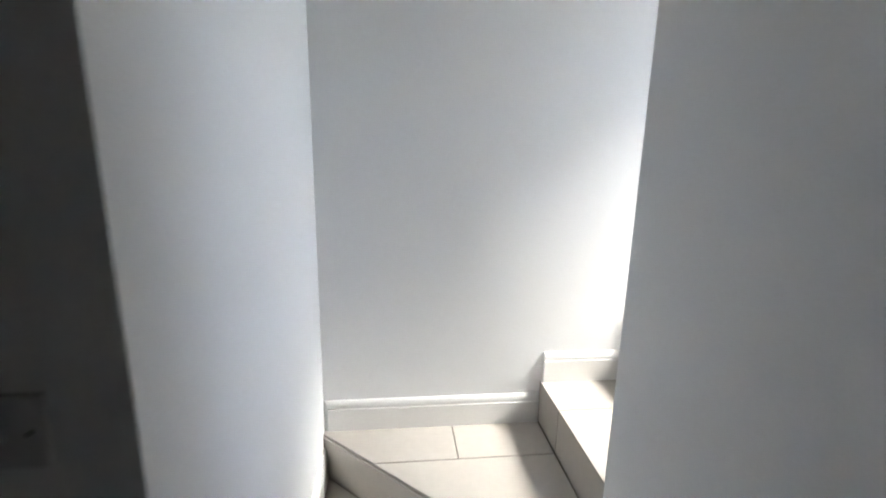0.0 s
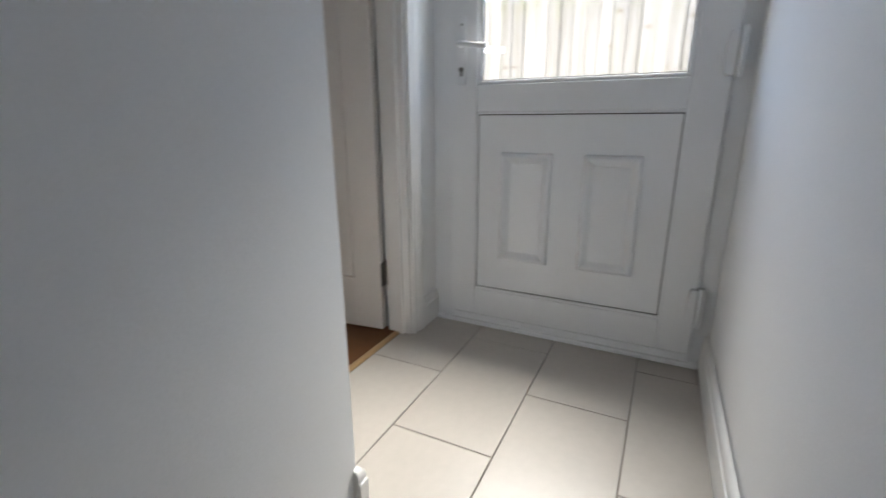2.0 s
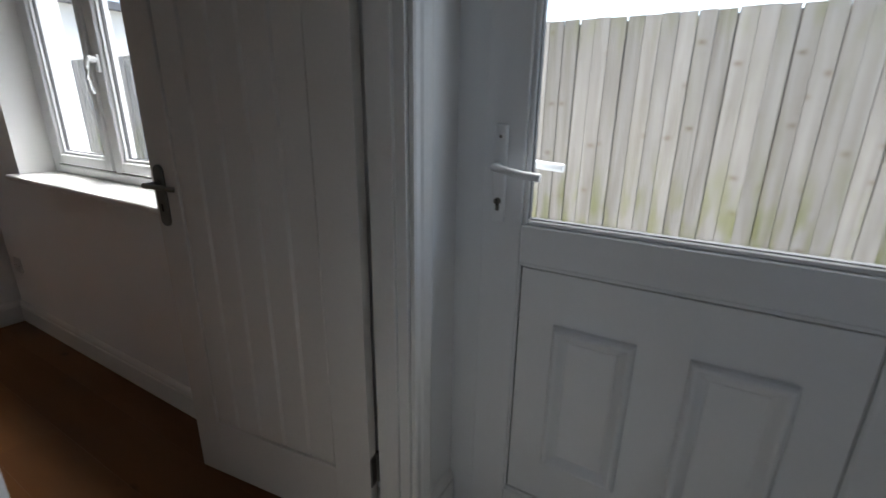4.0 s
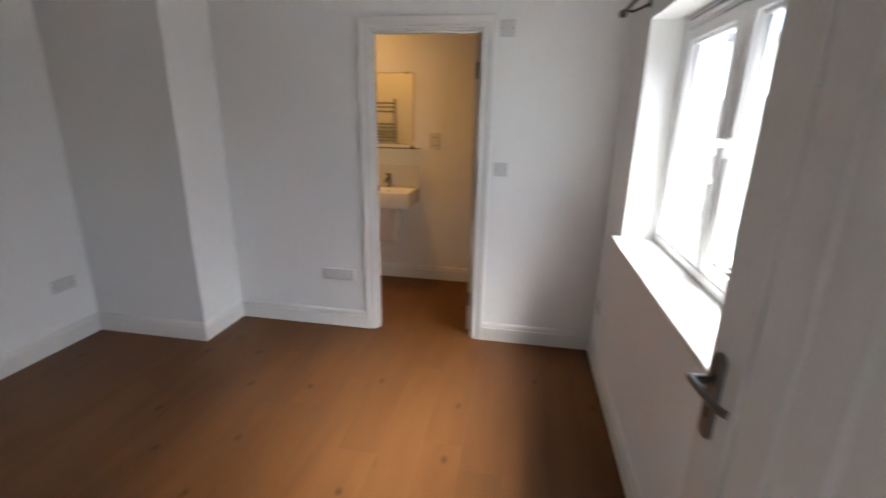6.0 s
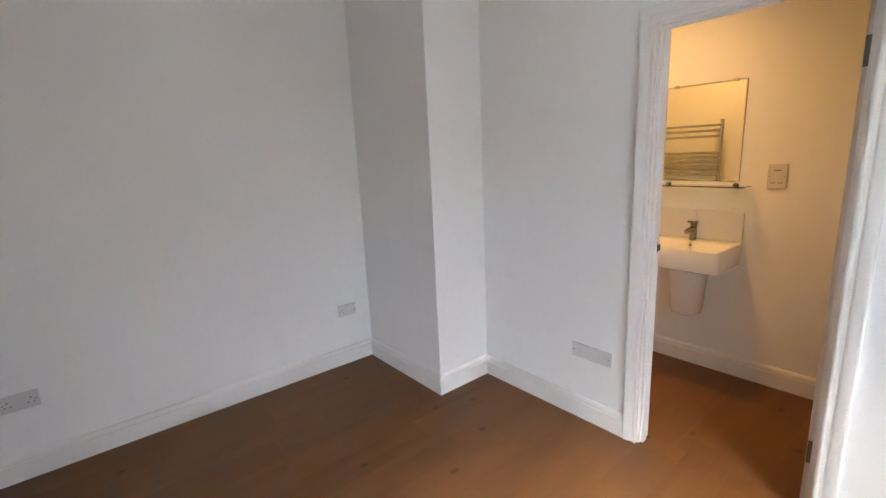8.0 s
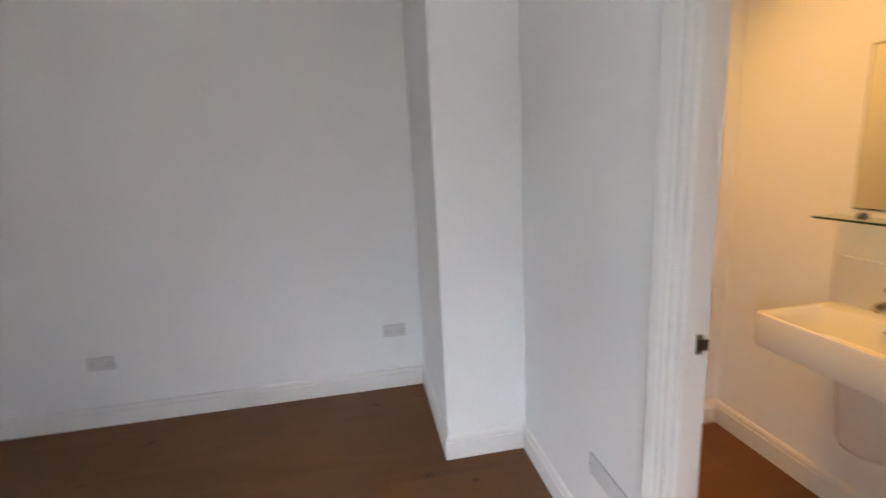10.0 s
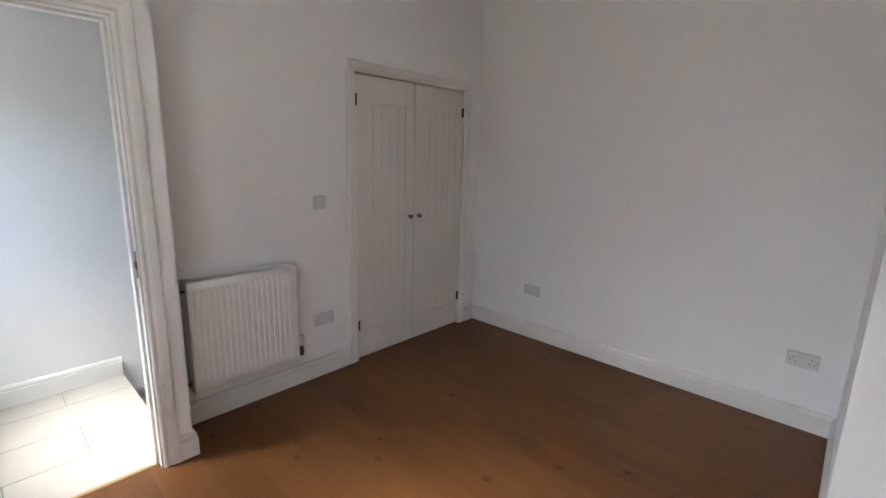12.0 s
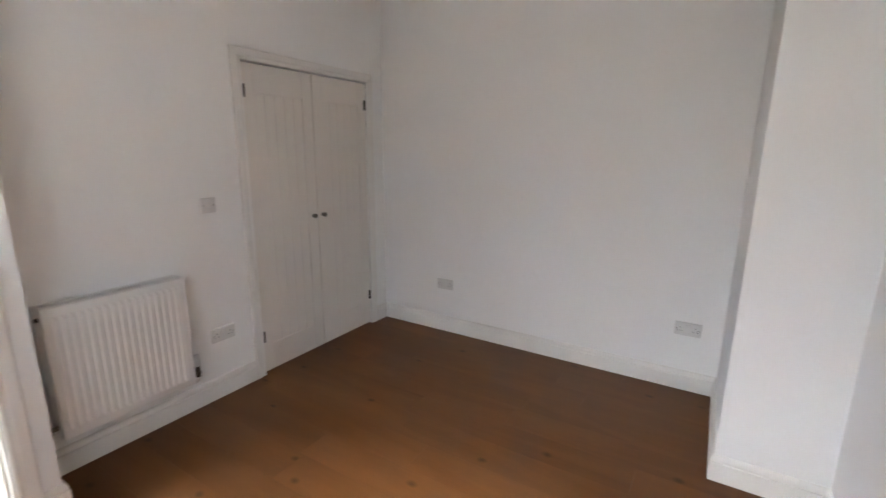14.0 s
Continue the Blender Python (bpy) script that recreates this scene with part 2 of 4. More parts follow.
TILE = material("cream_floor_tile", (0.445, 0.412, 0.368), 0.36, var=0.045, scale=2.2, grain=34, bump=0.04, piece=0.03)
GROUT = material("grey_brown_grout", (0.25, 0.222, 0.19), 0.9, var=0.15, scale=8, grain=120, bump=0.2)
OAK = wood_floor()
UNDER = material("dark_underlay", (0.03, 0.018, 0.01), 0.9, var=0.2, bump=0.1)
TAPCHROME = material("dark_reflecting_chrome", (0.30, 0.295, 0.285), 0.08, 1.0, var=0.03, scale=8, grain=120, bump=0)
FENCE = fence_timber()
# dark brown that paints the shade between fence boards
GAPSHADE = material("fence_gap_shade", (0.20, 0.175, 0.14), 0.9, var=0.2, scale=4, grain=60, bump=0.2)
PAVE = material("concrete_paving", (0.50, 0.485, 0.455), 0.9, var=0.15, scale=2, grain=40, bump=0.3)
RENDERED = material("pale_house_render", (0.72, 0.71, 0.67), 0.9, var=0.08, scale=1.2, grain=50, bump=0.3)
ROOF = material("grey_roof_slate", (0.12, 0.12, 0.13), 0.7, var=0.25, scale=3, grain=30, bump=0.3)
GLASS = glass_material("clear_glass")
DOORGLASS = coated_pane("coated_door_glass", (0.89, 0.90, 0.905))
SHELFGLASS = glass_material("greenish_shelf_glass", (0.72, 0.86, 0.80))
MIRROR = material("silvered_mirror", (0.92, 0.92, 0.91), 0.015, 1.0, var=0.0, bump=0)


# ---- mesh helpers ----
def box(bm, x0, x1, y0, y1, z0, z1, bevel=0.0, seg=1):
    m = Matrix.Translation(((x0 + x1) / 2, (y0 + y1) / 2, (z0 + z1) / 2)) @ Matrix.Diagonal((abs(x1 - x0), abs(y1 - y0), abs(z1 - z0), 1))
    vs = bmesh.ops.create_cube(bm, size=1, matrix=m)["verts"]
    if bevel:
        es = list({e for v in vs for e in v.link_edges})
        bmesh.ops.bevel(bm, geom=es, offset=bevel, segments=seg, affect="EDGES", profile=0.5)
    return bm


def prism(bm, outline, z0, z1):
    """A footprint raised from z0 to z1."""
    lo, hi = [bm.verts.new((x, y, z0)) for x, y in outline], [bm.verts.new((x, y, z1)) for x, y in outline]
    n = len(outline)
    bm.faces.new(lo), bm.faces.new(hi)
    for i in range(n):
        bm.faces.new((lo[i], lo[(i + 1) % n], hi[(i + 1) % n], hi[i]))
    bmesh.ops.recalc_face_normals(bm, faces=bm.faces)
    return bm


def rod(bm, a, b, r, seg=12, r2=None):
    a, b = Vector(a), Vector(b)
    q = (b - a).to_track_quat("Z", "Y").to_matrix().to_4x4()
    bmesh.ops.create_cone(bm, cap_ends=True, segments=seg, radius1=r, radius2=r if r2 is None else r2, depth=(b - a).length, matrix=Matrix.Translation((a + b) / 2) @ q)
    return bm


def sweep(bm, points, r, seg=8):
    """A round bar bent along the points."""
    pts = [Vector(p) for p in points]
    rings = []
    for i, p in enumerate(pts):
        d = (pts[min(i + 1, len(pts) - 1)] - pts[max(i - 1, 0)]).normalized()
        q = d.to_track_quat("Z", "Y").to_matrix()
        rings.append([bm.verts.new(p + q @ Vector((r * math.cos(2 * math.pi * k / seg), r * math.sin(2 * math.pi * k / seg), 0))) for k in range(seg)])
    for u, v in zip(rings, rings[1:]):
        for k in range(seg):
            bm.faces.new((u[k], u[(k + 1) % seg], v[(k + 1) % seg], v[k]))
    bm.faces.new(rings[0]), bm.faces.new(rings[-1])
    bmesh.ops.recalc_face_normals(bm, faces=bm.faces)
    return bm


def moulding(bm, p0, p1, across, out, profile, ends0=(0, 0), ends1=(0, 0)):
    """A profile of (across, out) drawn from p0 to p1; the ends are cut by their two slopes, over across and over out."""
    p0, p1, across, out = Vector(p0), Vector(p1), Vector(across), Vector(out)
    d = (p1 - p0).normalized()
    r0 = [bm.verts.new(p0 + across * a + out * o - d * (ends0[0] * a + ends0[1] * o)) for a, o in profile]
    r1 = [bm.verts.new(p1 + across * a + out * o + d * (ends1[0] * a + ends1[1] * o)) for a, o in profile]
    n = len(profile)
    bm.faces.new(r0), bm.faces.new(r1)
    for i in range(n):
        bm.faces.new((r0[i], r0[(i + 1) % n], r1[(i + 1) % n], r1[i]))
    bmesh.ops.recalc_face_normals(bm, faces=bm.faces)
    return bm


def mesh_of(name, bm, mat, smooth=False):
    me = bpy.data.meshes.new(name)
    bm.normal_update()
    bm.to_mesh(me)
    bm.free()
    me.materials.append(mat)
    if smooth:
        for p in me.polygons:
            p.use_smooth = True
        me.set_sharp_from_angle(angle=radians(38))
    return me


def part(name, bm, mat, parent, label="", smooth=False, at=None):
    ob = new(name, mesh_of(name, bm, mat, smooth))
    ob.parent = parent
    if at is not None:
        ob.matrix_basis = at
    if label:
        ob["label"] = label
    return ob


def structure(name, bm, mat, label, category, smooth=False):
    return tagged(new(name, mesh_of(name, bm, mat, smooth)), label, category, kind="structure")


def thing(name, m, label, category, group=""):
    ob = new(name)
    ob.empty_display_size = 0.1
    ob.matrix_world = m
    return tagged(ob, label, category, group)


B = bmesh.new

# ---- walls, floors, ceiling ----
EAST = 0.035       # bedroom east face at the north end; it runs out a little towards the south
EAST_S = 0.045
TOP = 2.82


def east_x(y):
    return EAST + (EAST_S - EAST) * (2.995 - y) / (2.995 - 0.265)


bm = B()
prism(bm, [(-3.52, -0.18), (-3.37, -0.18), (-3.37, 3.0), (-3.52, 3.0)], -0.1, TOP)
structure("wall_west", bm, PAINT, "plain white painted plaster wall of the bedroom", "wall")
bm = B()
prism(bm, [(-3.37, 2.58), (-2.535, 2.58), (-2.535, 2.995), (-3.37, 2.995)], -0.1, TOP)
structure("wall_breast", bm, PAINT, "white painted chimney breast projecting into the bedroom", "wall")
bm = B()
prism(bm, [(-3.52, 2.995), (-1.485, 2.995), (-1.485, 3.095), (-3.52, 3.095)], -0.1, TOP)
prism(bm, [(-0.747, 2.995), (0.36, 2.995), (0.36, 3.095), (-0.747, 3.095)], -0.1, TOP)
prism(bm, [(-1.485, 2.995), (-0.747, 2.995), (-0.747, 3.095), (-1.485, 3.095)], 2.01, TOP)
structure("wall_north", bm, PAINT, "white painted bedroom wall with the bathroom doorway", "wall")
W0, W1, WZ0, WZ1 = 0.65, 2.50, 0.89, 1.93      # window opening
bm = B()
prism(bm, [(EAST, 2.995), (east_x(W1), W1), (0.36, W1), (0.36, 2.995)], -0.1, TOP)
prism(bm, [(east_x(W0), W0), (east_x(0.265), 0.265), (0.36, 0.265), (0.36, W0)], -0.1, TOP)
prism(bm, [(east_x(W1), W1), (east_x(W0), W0), (0.36, W0), (0.36, W1)], -0.1, WZ0)
prism(bm, [(east_x(W1), W1), (east_x(W0), W0), (0.36, W0), (0.36, W1)], WZ1, TOP)
structure("wall_east", bm, PAINT, "white painted outer wall with a deep window reveal", "wall")
C0, C1, CZ = -3.165, -2.065, 1.995               # cupboard opening
SN, HN, DY = -0.18, 0.16, 0.27                   # stair wall, hall face and bedroom face of the doorway wall
bm = B()
prism(bm, [(-3.37, SN), (C0, SN), (C0, -0.01), (-3.37, -0.01)], -0.8, TOP)
prism(bm, [(C1, SN), (-0.818, SN), (-0.818, HN), (-0.76, HN), (-0.76, DY), (-0.875, DY), (-0.875, -0.01), (C1, -0.01)], -0.8, TOP)
prism(bm, [(C0, SN), (C1, SN), (C1, -0.01), (C0, -0.01)], CZ, TOP)
prism(bm, [(C0, SN), (C1, SN), (C1, -0.09), (C0, -0.09)], -0.8, CZ)
prism(bm, [(-0.76, HN), (0.03, HN), (0.03, DY), (-0.76, DY)], 2.005, TOP)
prism(bm, [(0.03, HN), (0.36, HN), (0.36, DY), (0.03, DY)], -0.1, TOP)
structure("wall_south", bm, PAINT, "white painted wall between bedroom and hall with a doorway", "wall")
NX, NY, SW, SWY = -1.29, -0.915, -2.07, -1.35    # corner of the hall wall, stair side wall and its end
bm = B()
prism(bm, [(NX, NY - 0.03), (0.36, NY), (0.36, NY - 0.15), (NX + 0.15, NY - 0.15), (NX + 0.15, -3.2), (NX, -3.2)], -0.8, TOP)
structure("wall_hall", bm, PAINT, "white painted hall wall turning the corner down the stairs", "wall")
bm = B()
prism(bm, [(SW, SN), (SW, SWY), (-3.2, SWY), (-3.2, SWY + 0.15), (SW - 0.15, SWY + 0.15), (SW - 0.15, SN)], -0.8, TOP)
structure("wall_stair", bm, PAINT, "white painted stair wall ending in a corner", "wall")
bm = B()
prism(bm, [(-3.35, SWY), (-3.2, SWY), (-3.2, -3.35), (-3.35, -3.35)], -0.8, TOP)
prism(bm, [(-3.2, -3.2), (NX + 0.15, -3.2), (NX + 0.15, -3.35), (-3.2, -3.35)], -0.8, TOP)
structure("wall_lower", bm, PAINT, "plain wall closing the lower landing", "wall")
bm = B()
prism(bm, [(0.23, NY), (0.36, NY), (0.36, HN), (0.23, HN)], 2.036, TOP)
structure("wall_back", bm, PAINT, "white painted wall above the back door", "wall")
for side, (bx0, bx1, by0, by1) in (("west", (-2.6, -2.48, 3.095, 4.2)), ("east", (-0.58, -0.46, 3.095, 4.2)), ("north", (-2.48, -0.58, 4.10, 4.2))):
    bm = prism(B(), [(bx0, by0), (bx1, by0), (bx1, by1), (bx0, by1)], -0.1, TOP)
    structure("wall_bathroom_" + side, bm, PAINT, "white painted bathroom wall in warm lamp light", "wall")
bm = B()
box(bm, -3.6, 0.7, -3.4, 4.3, TOP, TOP + 0.15)
structure("ceiling", bm, CEIL, "plain white painted ceiling", "ceiling")
bm = B()
prism(bm, [(-3.37, -0.09), (-0.875, -0.09), (-0.875, 0.222), (0.05, 0.222), (0.05, 3.095), (-0.58, 3.095), (-0.58, 4.1), (-2.48, 4.1), (-2.48, 3.095), (-3.37, 3.095)], -0.1, -0.012)
floor_wood = structure("floor_bedroom", bm, UNDER, "warm brown oak laminate boards, bedroom and bathroom floor", "floor")
bm = B()
prism(bm, [(-0.824, NY), (0.33, NY), (0.33, 0.222), (-0.824, 0.222)], -0.3, -0.010)
floor_hall = structure("floor_hall", bm, GROUT, "cream rectangular ceramic tiles in half bond with grey grout", "floor")

# stairs: two straight steps, a winder and the lower floor
S1, S2 = -0.824, -1.182
bm = B()
prism(bm, [(S2, NY), (S1, NY), (S1, SN), (S2, SN)], -0.4, -0.19)
prism(bm, [(SW, SN), (SW, SN - 0.03), (NX, -0.94), (S2, -0.94), (S2, SN)], -0.6, -0.37)
prism(bm, [(SW, SN - 0.03), (SW, -0.94), (NX, -0.94)], -0.75, -0.55)
stairs = structure("stairs", bm, GROUT, "short tiled winding stair with cream tiled treads and risers", "stairs")
bm = B()
prism(bm, [(-3.2, -3.2), (NX, -3.2), (NX, -0.94), (SW, -0.94), (SW, SWY), (-3.2, SWY)], -0.8, -0.72)
structure("floor_lower", bm, TILE, "cream tiled floor at the foot of the stairs", "floor")

# ---- skirting, linings, architraves ----
SK = [(0, 0), (0, 0.018), (0.091, 0.018), (0.0935, 0.0170), (0.095, 0.0120), (0.0985, 0.0120), (0.100, 0.0155), (0.110, 0.0145), (0.118, 0.0120), (0.1245, 0.0075), (0.128, 0.002), (0.128, 0)]


def skirting(x0, y0, x1, y1, z, nx, ny, m0=0, m1=0, scale=1.0, label="white gloss moulded skirting board along the wall"):
    bm = B()
    moulding(bm, (x0, y0, z), (x1, y1, z), (0, 0, scale), (nx, ny, 0), SK, (0, m0), (0, m1))
    return structure("baseboard", bm, GLOSS, label, "skirting board")


skirting(-3.37, -0.01, -3.37, 2.58, 0, 1, 0, -1, -1)
skirting(-3.37, 2.58, -2.535, 2.58, 0, 0, -1, -1, 1)
skirting(-2.535, 2.58, -2.535, 2.995, 0, 1, 0, 1, -1)
skirting(-2.535, 2.995, -1.537, 2.995, 0, 0, -1, -1, 0)
skirting(-0.695, 2.995, EAST, 2.995, 0, 0, -1, 0, -1)
skirting(EAST, 2.995, east_x(0.29), 0.29, 0, -1, 0, -1, 0)
skirting(-3.237, -0.01, -3.37, -0.01, 0, 0, 1, 0, -1)
skirting(-0.875, -0.01, -1.998, -0.01, 0, 0, 1, -1, 0)
skirting(-0.875, DY, -0.875, -0.01, 0, -1, 0, 1, -1)
skirting(-0.81, DY, -0.875, DY, 0, 0, 1, 0, 1)
skirting(-2.48, 4.10, -0.58, 4.10, 0, 0, -1, -1, -1, label="white moulded skirting board in the bathroom")
skirting(-2.48, 3.095, -2.48, 4.10, 0, 1, 0, -1, -1, label="white moulded skirting board in the bathroom")
skirting(-1.525, 3.095, -2.48, 3.095, 0, 0, 1, 0, -1, label="white moulded skirting board in the bathroom")
skirting(-0.83, NY - 0.012, 0.225, NY, 0, 0, 1, 0, 0, label="white moulded skirting board along the tiled hall")
skirting(-0.818, SN, -0.818, HN, 0, 1, 0, 1, -1, label="white moulded skirting board along the tiled hall")
skirting(0.08, HN, 0.225, HN, 0, 0, -1, 0, 0, label="white moulded skirting board beside the back door")
skirting(S2 + 0.002, SN, S1 - 0.012, SN, -0.18, 0, -1, 0, 0, label="white moulded skirting board along a tiled step")
skirting(SW, SN, S2 - 0.012, SN, -0.36, 0, -1, -1, 0, label="white moulded skirting board along a tiled step")
skirting(S1 - 0.004, SN, -0.818, SN, 0, 0, -1, 0, 1, label="short end of white moulded skirting at the top step")
skirting(SW, -0.94, SW, SN - 0.04, -0.54, 1, 0, 0, -1, label="white moulded skirting board along the winder")
skirting(SW, SWY, SW, -0.945, -0.72, 1, 0, 1, 0, label="white moulded skirting board at the foot of the stairs")

AR = [(0, 0), (0, 0.012), (0.006, 0.015), (0.013, 0.015), (0.017, 0.012), (0.026, 0.012), (0.034, 0.0165), (0.046, 0.019), (0.058, 0.021), (0.066, 0.021), (0.070, 0.018), (0.070, 0)]


def architrave(name, u0, u1, top, base, along, out, label, sides=(True, True), wide=1.0):
    """Mouldings round an opening from u0 to u1 along a wall, on the face whose normal is out."""
    au, o = Vector(along), Vector(out)
    ob = tagged(new(name), label, "architrave", kind="structure")
    prof = [(a * wide, d) for a, d in AR]
    if sides[0]:
        bm = moulding(B(), au * u0 + base, au * u0 + base + Vector((0, 0, top)), -au, o, prof, (0, 0), (1, 0))
        part("jamb_moulding", bm, GLOSS, ob)
    if sides[1]:
        bm = moulding(B(), au * u1 + base, au * u1 + base + Vector((0, 0, top)), au, o, prof, (0, 0), (1, 0))
        part("jamb_moulding", bm, GLOSS, ob)
    bm = moulding(B(), au * u0 + base + Vector((0, 0, top)), au * u1 + base + Vector((0, 0, top)), (0, 0, 1), o, prof, (1 if sides[0] else 0, 0), (1 if sides[1] else 0, 0))
    part("head_moulding", bm, GLOSS, ob)
    return ob


V = Vector
architrave("trim_bathroom", -1.467, -0.765, 1.99, V((0, 2.995, 0)), (1, 0, 0), (0, -1, 0), "white gloss moulded architrave round the bathroom doorway")
architrave("trim_bathroom_inner", -1.467, -0.765, 1.99, V((0, 3.095, 0)), (1, 0, 0), (0, 1, 0), "white moulded architrave on the bathroom side")
architrave("trim_bedroom", -0.74, 0.03, 1.985, V((0, DY, 0)), (1, 0, 0), (0, 1, 0), "white gloss moulded architrave round the hall doorway", (True, False))
architrave("trim_hall", -0.74, 0.012, 1.985, V((0, HN, 0)), (1, 0, 0), (0, -1, 0), "white gloss moulded architrave facing the hall", (False, True))
architrave("trim_cupboard", C0 + 0.005, C1 - 0.005, CZ - 0.003, V((0, -0.01, 0)), (1, 0, 0), (0, 1, 0), "white moulded architrave round the cupboard doors", wide=0.95)


def lining(name, x0, x1, y0, y1, top, stop_y, label):
    """Two jambs and a head with a stop bead."""
    ob = tagged(new(name), label, "door frame", kind="structure")
    part("jamb", box(B(), x0 - 0.03, x0, y0, y1, 0, top, 0.001), GLOSS, ob)
    part("jamb", box(B(), x1, x1 + 0.03, y0, y1, 0, top, 0.001), GLOSS, ob)
    part("head", box(B(), x0 - 0.03, x1 + 0.03, y0, y1, top, top + 0.025, 0.001), GLOSS, ob)
    s0, s1 = stop_y
    part("stop", box(B(), x0, x0 + 0.012, s0, s1, 0, top - 0.012, 0.001), GLOSS, ob)
    part("stop", box(B(), x1 - 0.012, x1, s0, s1, 0, top - 0.012, 0.001), GLOSS, ob)
    part("stop", box(B(), x0, x1, s0, s1, top - 0.012, top, 0.001), GLOSS, ob)
    return ob


frame_bath = lining("door_frame_bathroom", -1.455, -0.777, 2.997, 3.093, 1.98, (3.015, 3.05), "white gloss timber door lining with a steel strike plate")
part("strike_plate", box(B(), -1.455, -1.4525, 3.058, 3.078, 0.985, 1.040, 0.001), STEEL, frame_bath, "steel strike plate")
part("latch_keep", box(B(), -1.4525, -1.4465, 3.064, 3.092, 0.996, 1.026, 0.002), BRONZE, frame_bath, "dark keep lip")
frame_hall = lining("door_frame_hall", -0.73, 0.0, HN + 0.002, DY - 0.002, 1.975, (0.19, 0.232), "white gloss timber door lining between hall and bedroom")
part("strike_plate", box(B(), -0.73, -0.7275, 0.238, 0.262, 0.93, 1.05, 0.001), STEEL, frame_hall, "steel strike plate")
part("latch_keep", box(B(), -0.7275, -0.722, 0.245, 0.275, 0.975, 1.005, 0.002), BRONZE, frame_hall, "dark keep lip")
bm = B()
moulding(bm, (-0.73, 0.222, 0), (0.0, 0.222, 0), (0, 1, 0), (0, 0, 1), [(-0.014, 0.0), (-0.012, 0.004), (-0.004, 0.0065), (0.004, 0.0065), (0.012, 0.004), (0.014, 0.0)])
structure("threshold", bm, material("oak_threshold_strip", (0.42, 0.27, 0.13), 0.4, var=0.12, scale=6, grain=60, stretch=(0.6, 6, 1)), "narrow oak threshold strip between tiles and boards", "threshold")

# ---- outside ----
bm = B()
prism(bm, [(0.33, -90), (140, -90), (140, 90), (0.33, 90)], -0.3, -0.10)
structure("ground", bm, PAVE, "pale concrete paving of the side passage", "ground")


# ---- fence and neighbour ----
def fence():
    ob = thing("fence", pose(2.55, 0, -0.10), "weathered close-board timber fence with green algae stains", "fence")
    rng = random.Random(11)
    shapes = []
    for k in range(3):
        bm = B()
        box(bm, -0.010, 0.010, -0.0492, 0.0492, 0.02, 1.93, 0.003)
        for v in bm.verts:
            v.co.x += 0.003 * (v.co.y / 0.047) + 0.003 * math.sin(2.1 * v.co.z + k)
        shapes.append(mesh_of("board", bm, FENCE))
    y = -4.2
    while y < 8.4:
        b = new("board", shapes[rng.randrange(3)])
        b.parent = ob
        b.matrix_basis = pose(0.003 * rng.uniform(-1, 1), y, rng.uniform(-0.004, 0.004), rng.uniform(-0.25, 0.25), 0, rng.uniform(-2, 2))
        y += 0.101
    for y in (-4.0, -1.6, 0.8, 3.2, 5.6, 8.3):
        part("post", box(B(), 0.02, 0.12, y - 0.05, y + 0.05, 0, 1.90, 0.006), FENCE, ob)
    for z in (0.3, 0.95, 1.6):
        part("rail", box(B(), 0.018, 0.058, -4.2, 8.4, z, z + 0.08, 0.004), FENCE, ob)
    # added sheet, coloured dark so the gaps between boards look shaded
    part("backing", box(B(), 0.0145, 0.0175, -4.2, 8.4, 0.02, 1.90), GAPSHADE, ob, "dark sheet added as shade behind the joints")
    part("gravel_board", box(B(), -0.016, 0.016, -4.2, 8.4, 0, 0.14, 0.003), FENCE, ob)


fence()


def neighbour():
    ob = thing("neighbour_house", pose(8.5, 2, -0.15), "pale rendered house wall behind the fence", "house")
    part("wall", box(B(), 0, 6, -7, 7, 0, 2.7), RENDERED, ob)
    part("roof", prism(B(), [(-0.35, -7.3), (6.3, -7.3), (6.3, 7.3), (-0.35, 7.3)], 2.7, 2.85), ROOF, ob, "grey roof edge")
    part("gutter", box(B(), -0.46, -0.35, -7.3, 7.3, 2.70, 2.80, 0.02, 2), UPVC, ob, "white plastic gutter")


neighbour()
ex = thing("outbuilding", pose(0, 9.2, -0.10), "white rendered outbuilding closing the side passage", "building")
part("wall", box(B(), -1.5, 6.0, 0, 3.0, 0, 2.9), RENDERED, ex)
part("roof", prism(B(), [(-1.7, -0.2), (6.2, -0.2), (6.2, 3.2), (-1.7, 3.2)], 2.9, 3.02), ROOF, ex, "grey flat roof edge")


# ---- doors ----
def boarded_leaf(parent, w, h, t, planks, stile, top, bottom):
    """A ledged leaf from x 0 to w, z 0 to h: stiles, rails and upright boards with grooves between."""
    f = 0.0015
    lock = w - 0.854 * stile
    part("stile", box(B(), 0, stile, -t / 2, t / 2, 0, h, f), CREAM, parent)
    part("stile", box(B(), lock, w, -t / 2, t / 2, 0, h, f), CREAM, parent)
    part("rail", box(B(), stile, lock, -t / 2, t / 2, h - top, h, f), CREAM, parent)
    part("rail", box(B(), stile, lock, -t / 2, t / 2, 0, bottom, f), CREAM, parent)
    pw = (lock - stile) / planks
    me = mesh_of("plank", box(B(), 0.0, pw, -t / 2 + 0.004, t / 2 - 0.004, bottom, h - top, 0.0075), CREAM)
    for i in range(planks):
        p = new("plank", me)
        p.parent = parent
        p.location = (stile + i * pw, 0, 0)


def butt_hinge(parent, m):
    hg = part("hinge", box(B(), -0.002, 0.002, -0.016, 0.016, -0.05, 0.05, 0.0008), STEEL, parent, "satin nickel butt hinge", at=m)
    part("knuckle", rod(B(), (0, -0.019, -0.05), (0, -0.019, 0.05), 0.0085, 12), STEEL, hg, smooth=True)


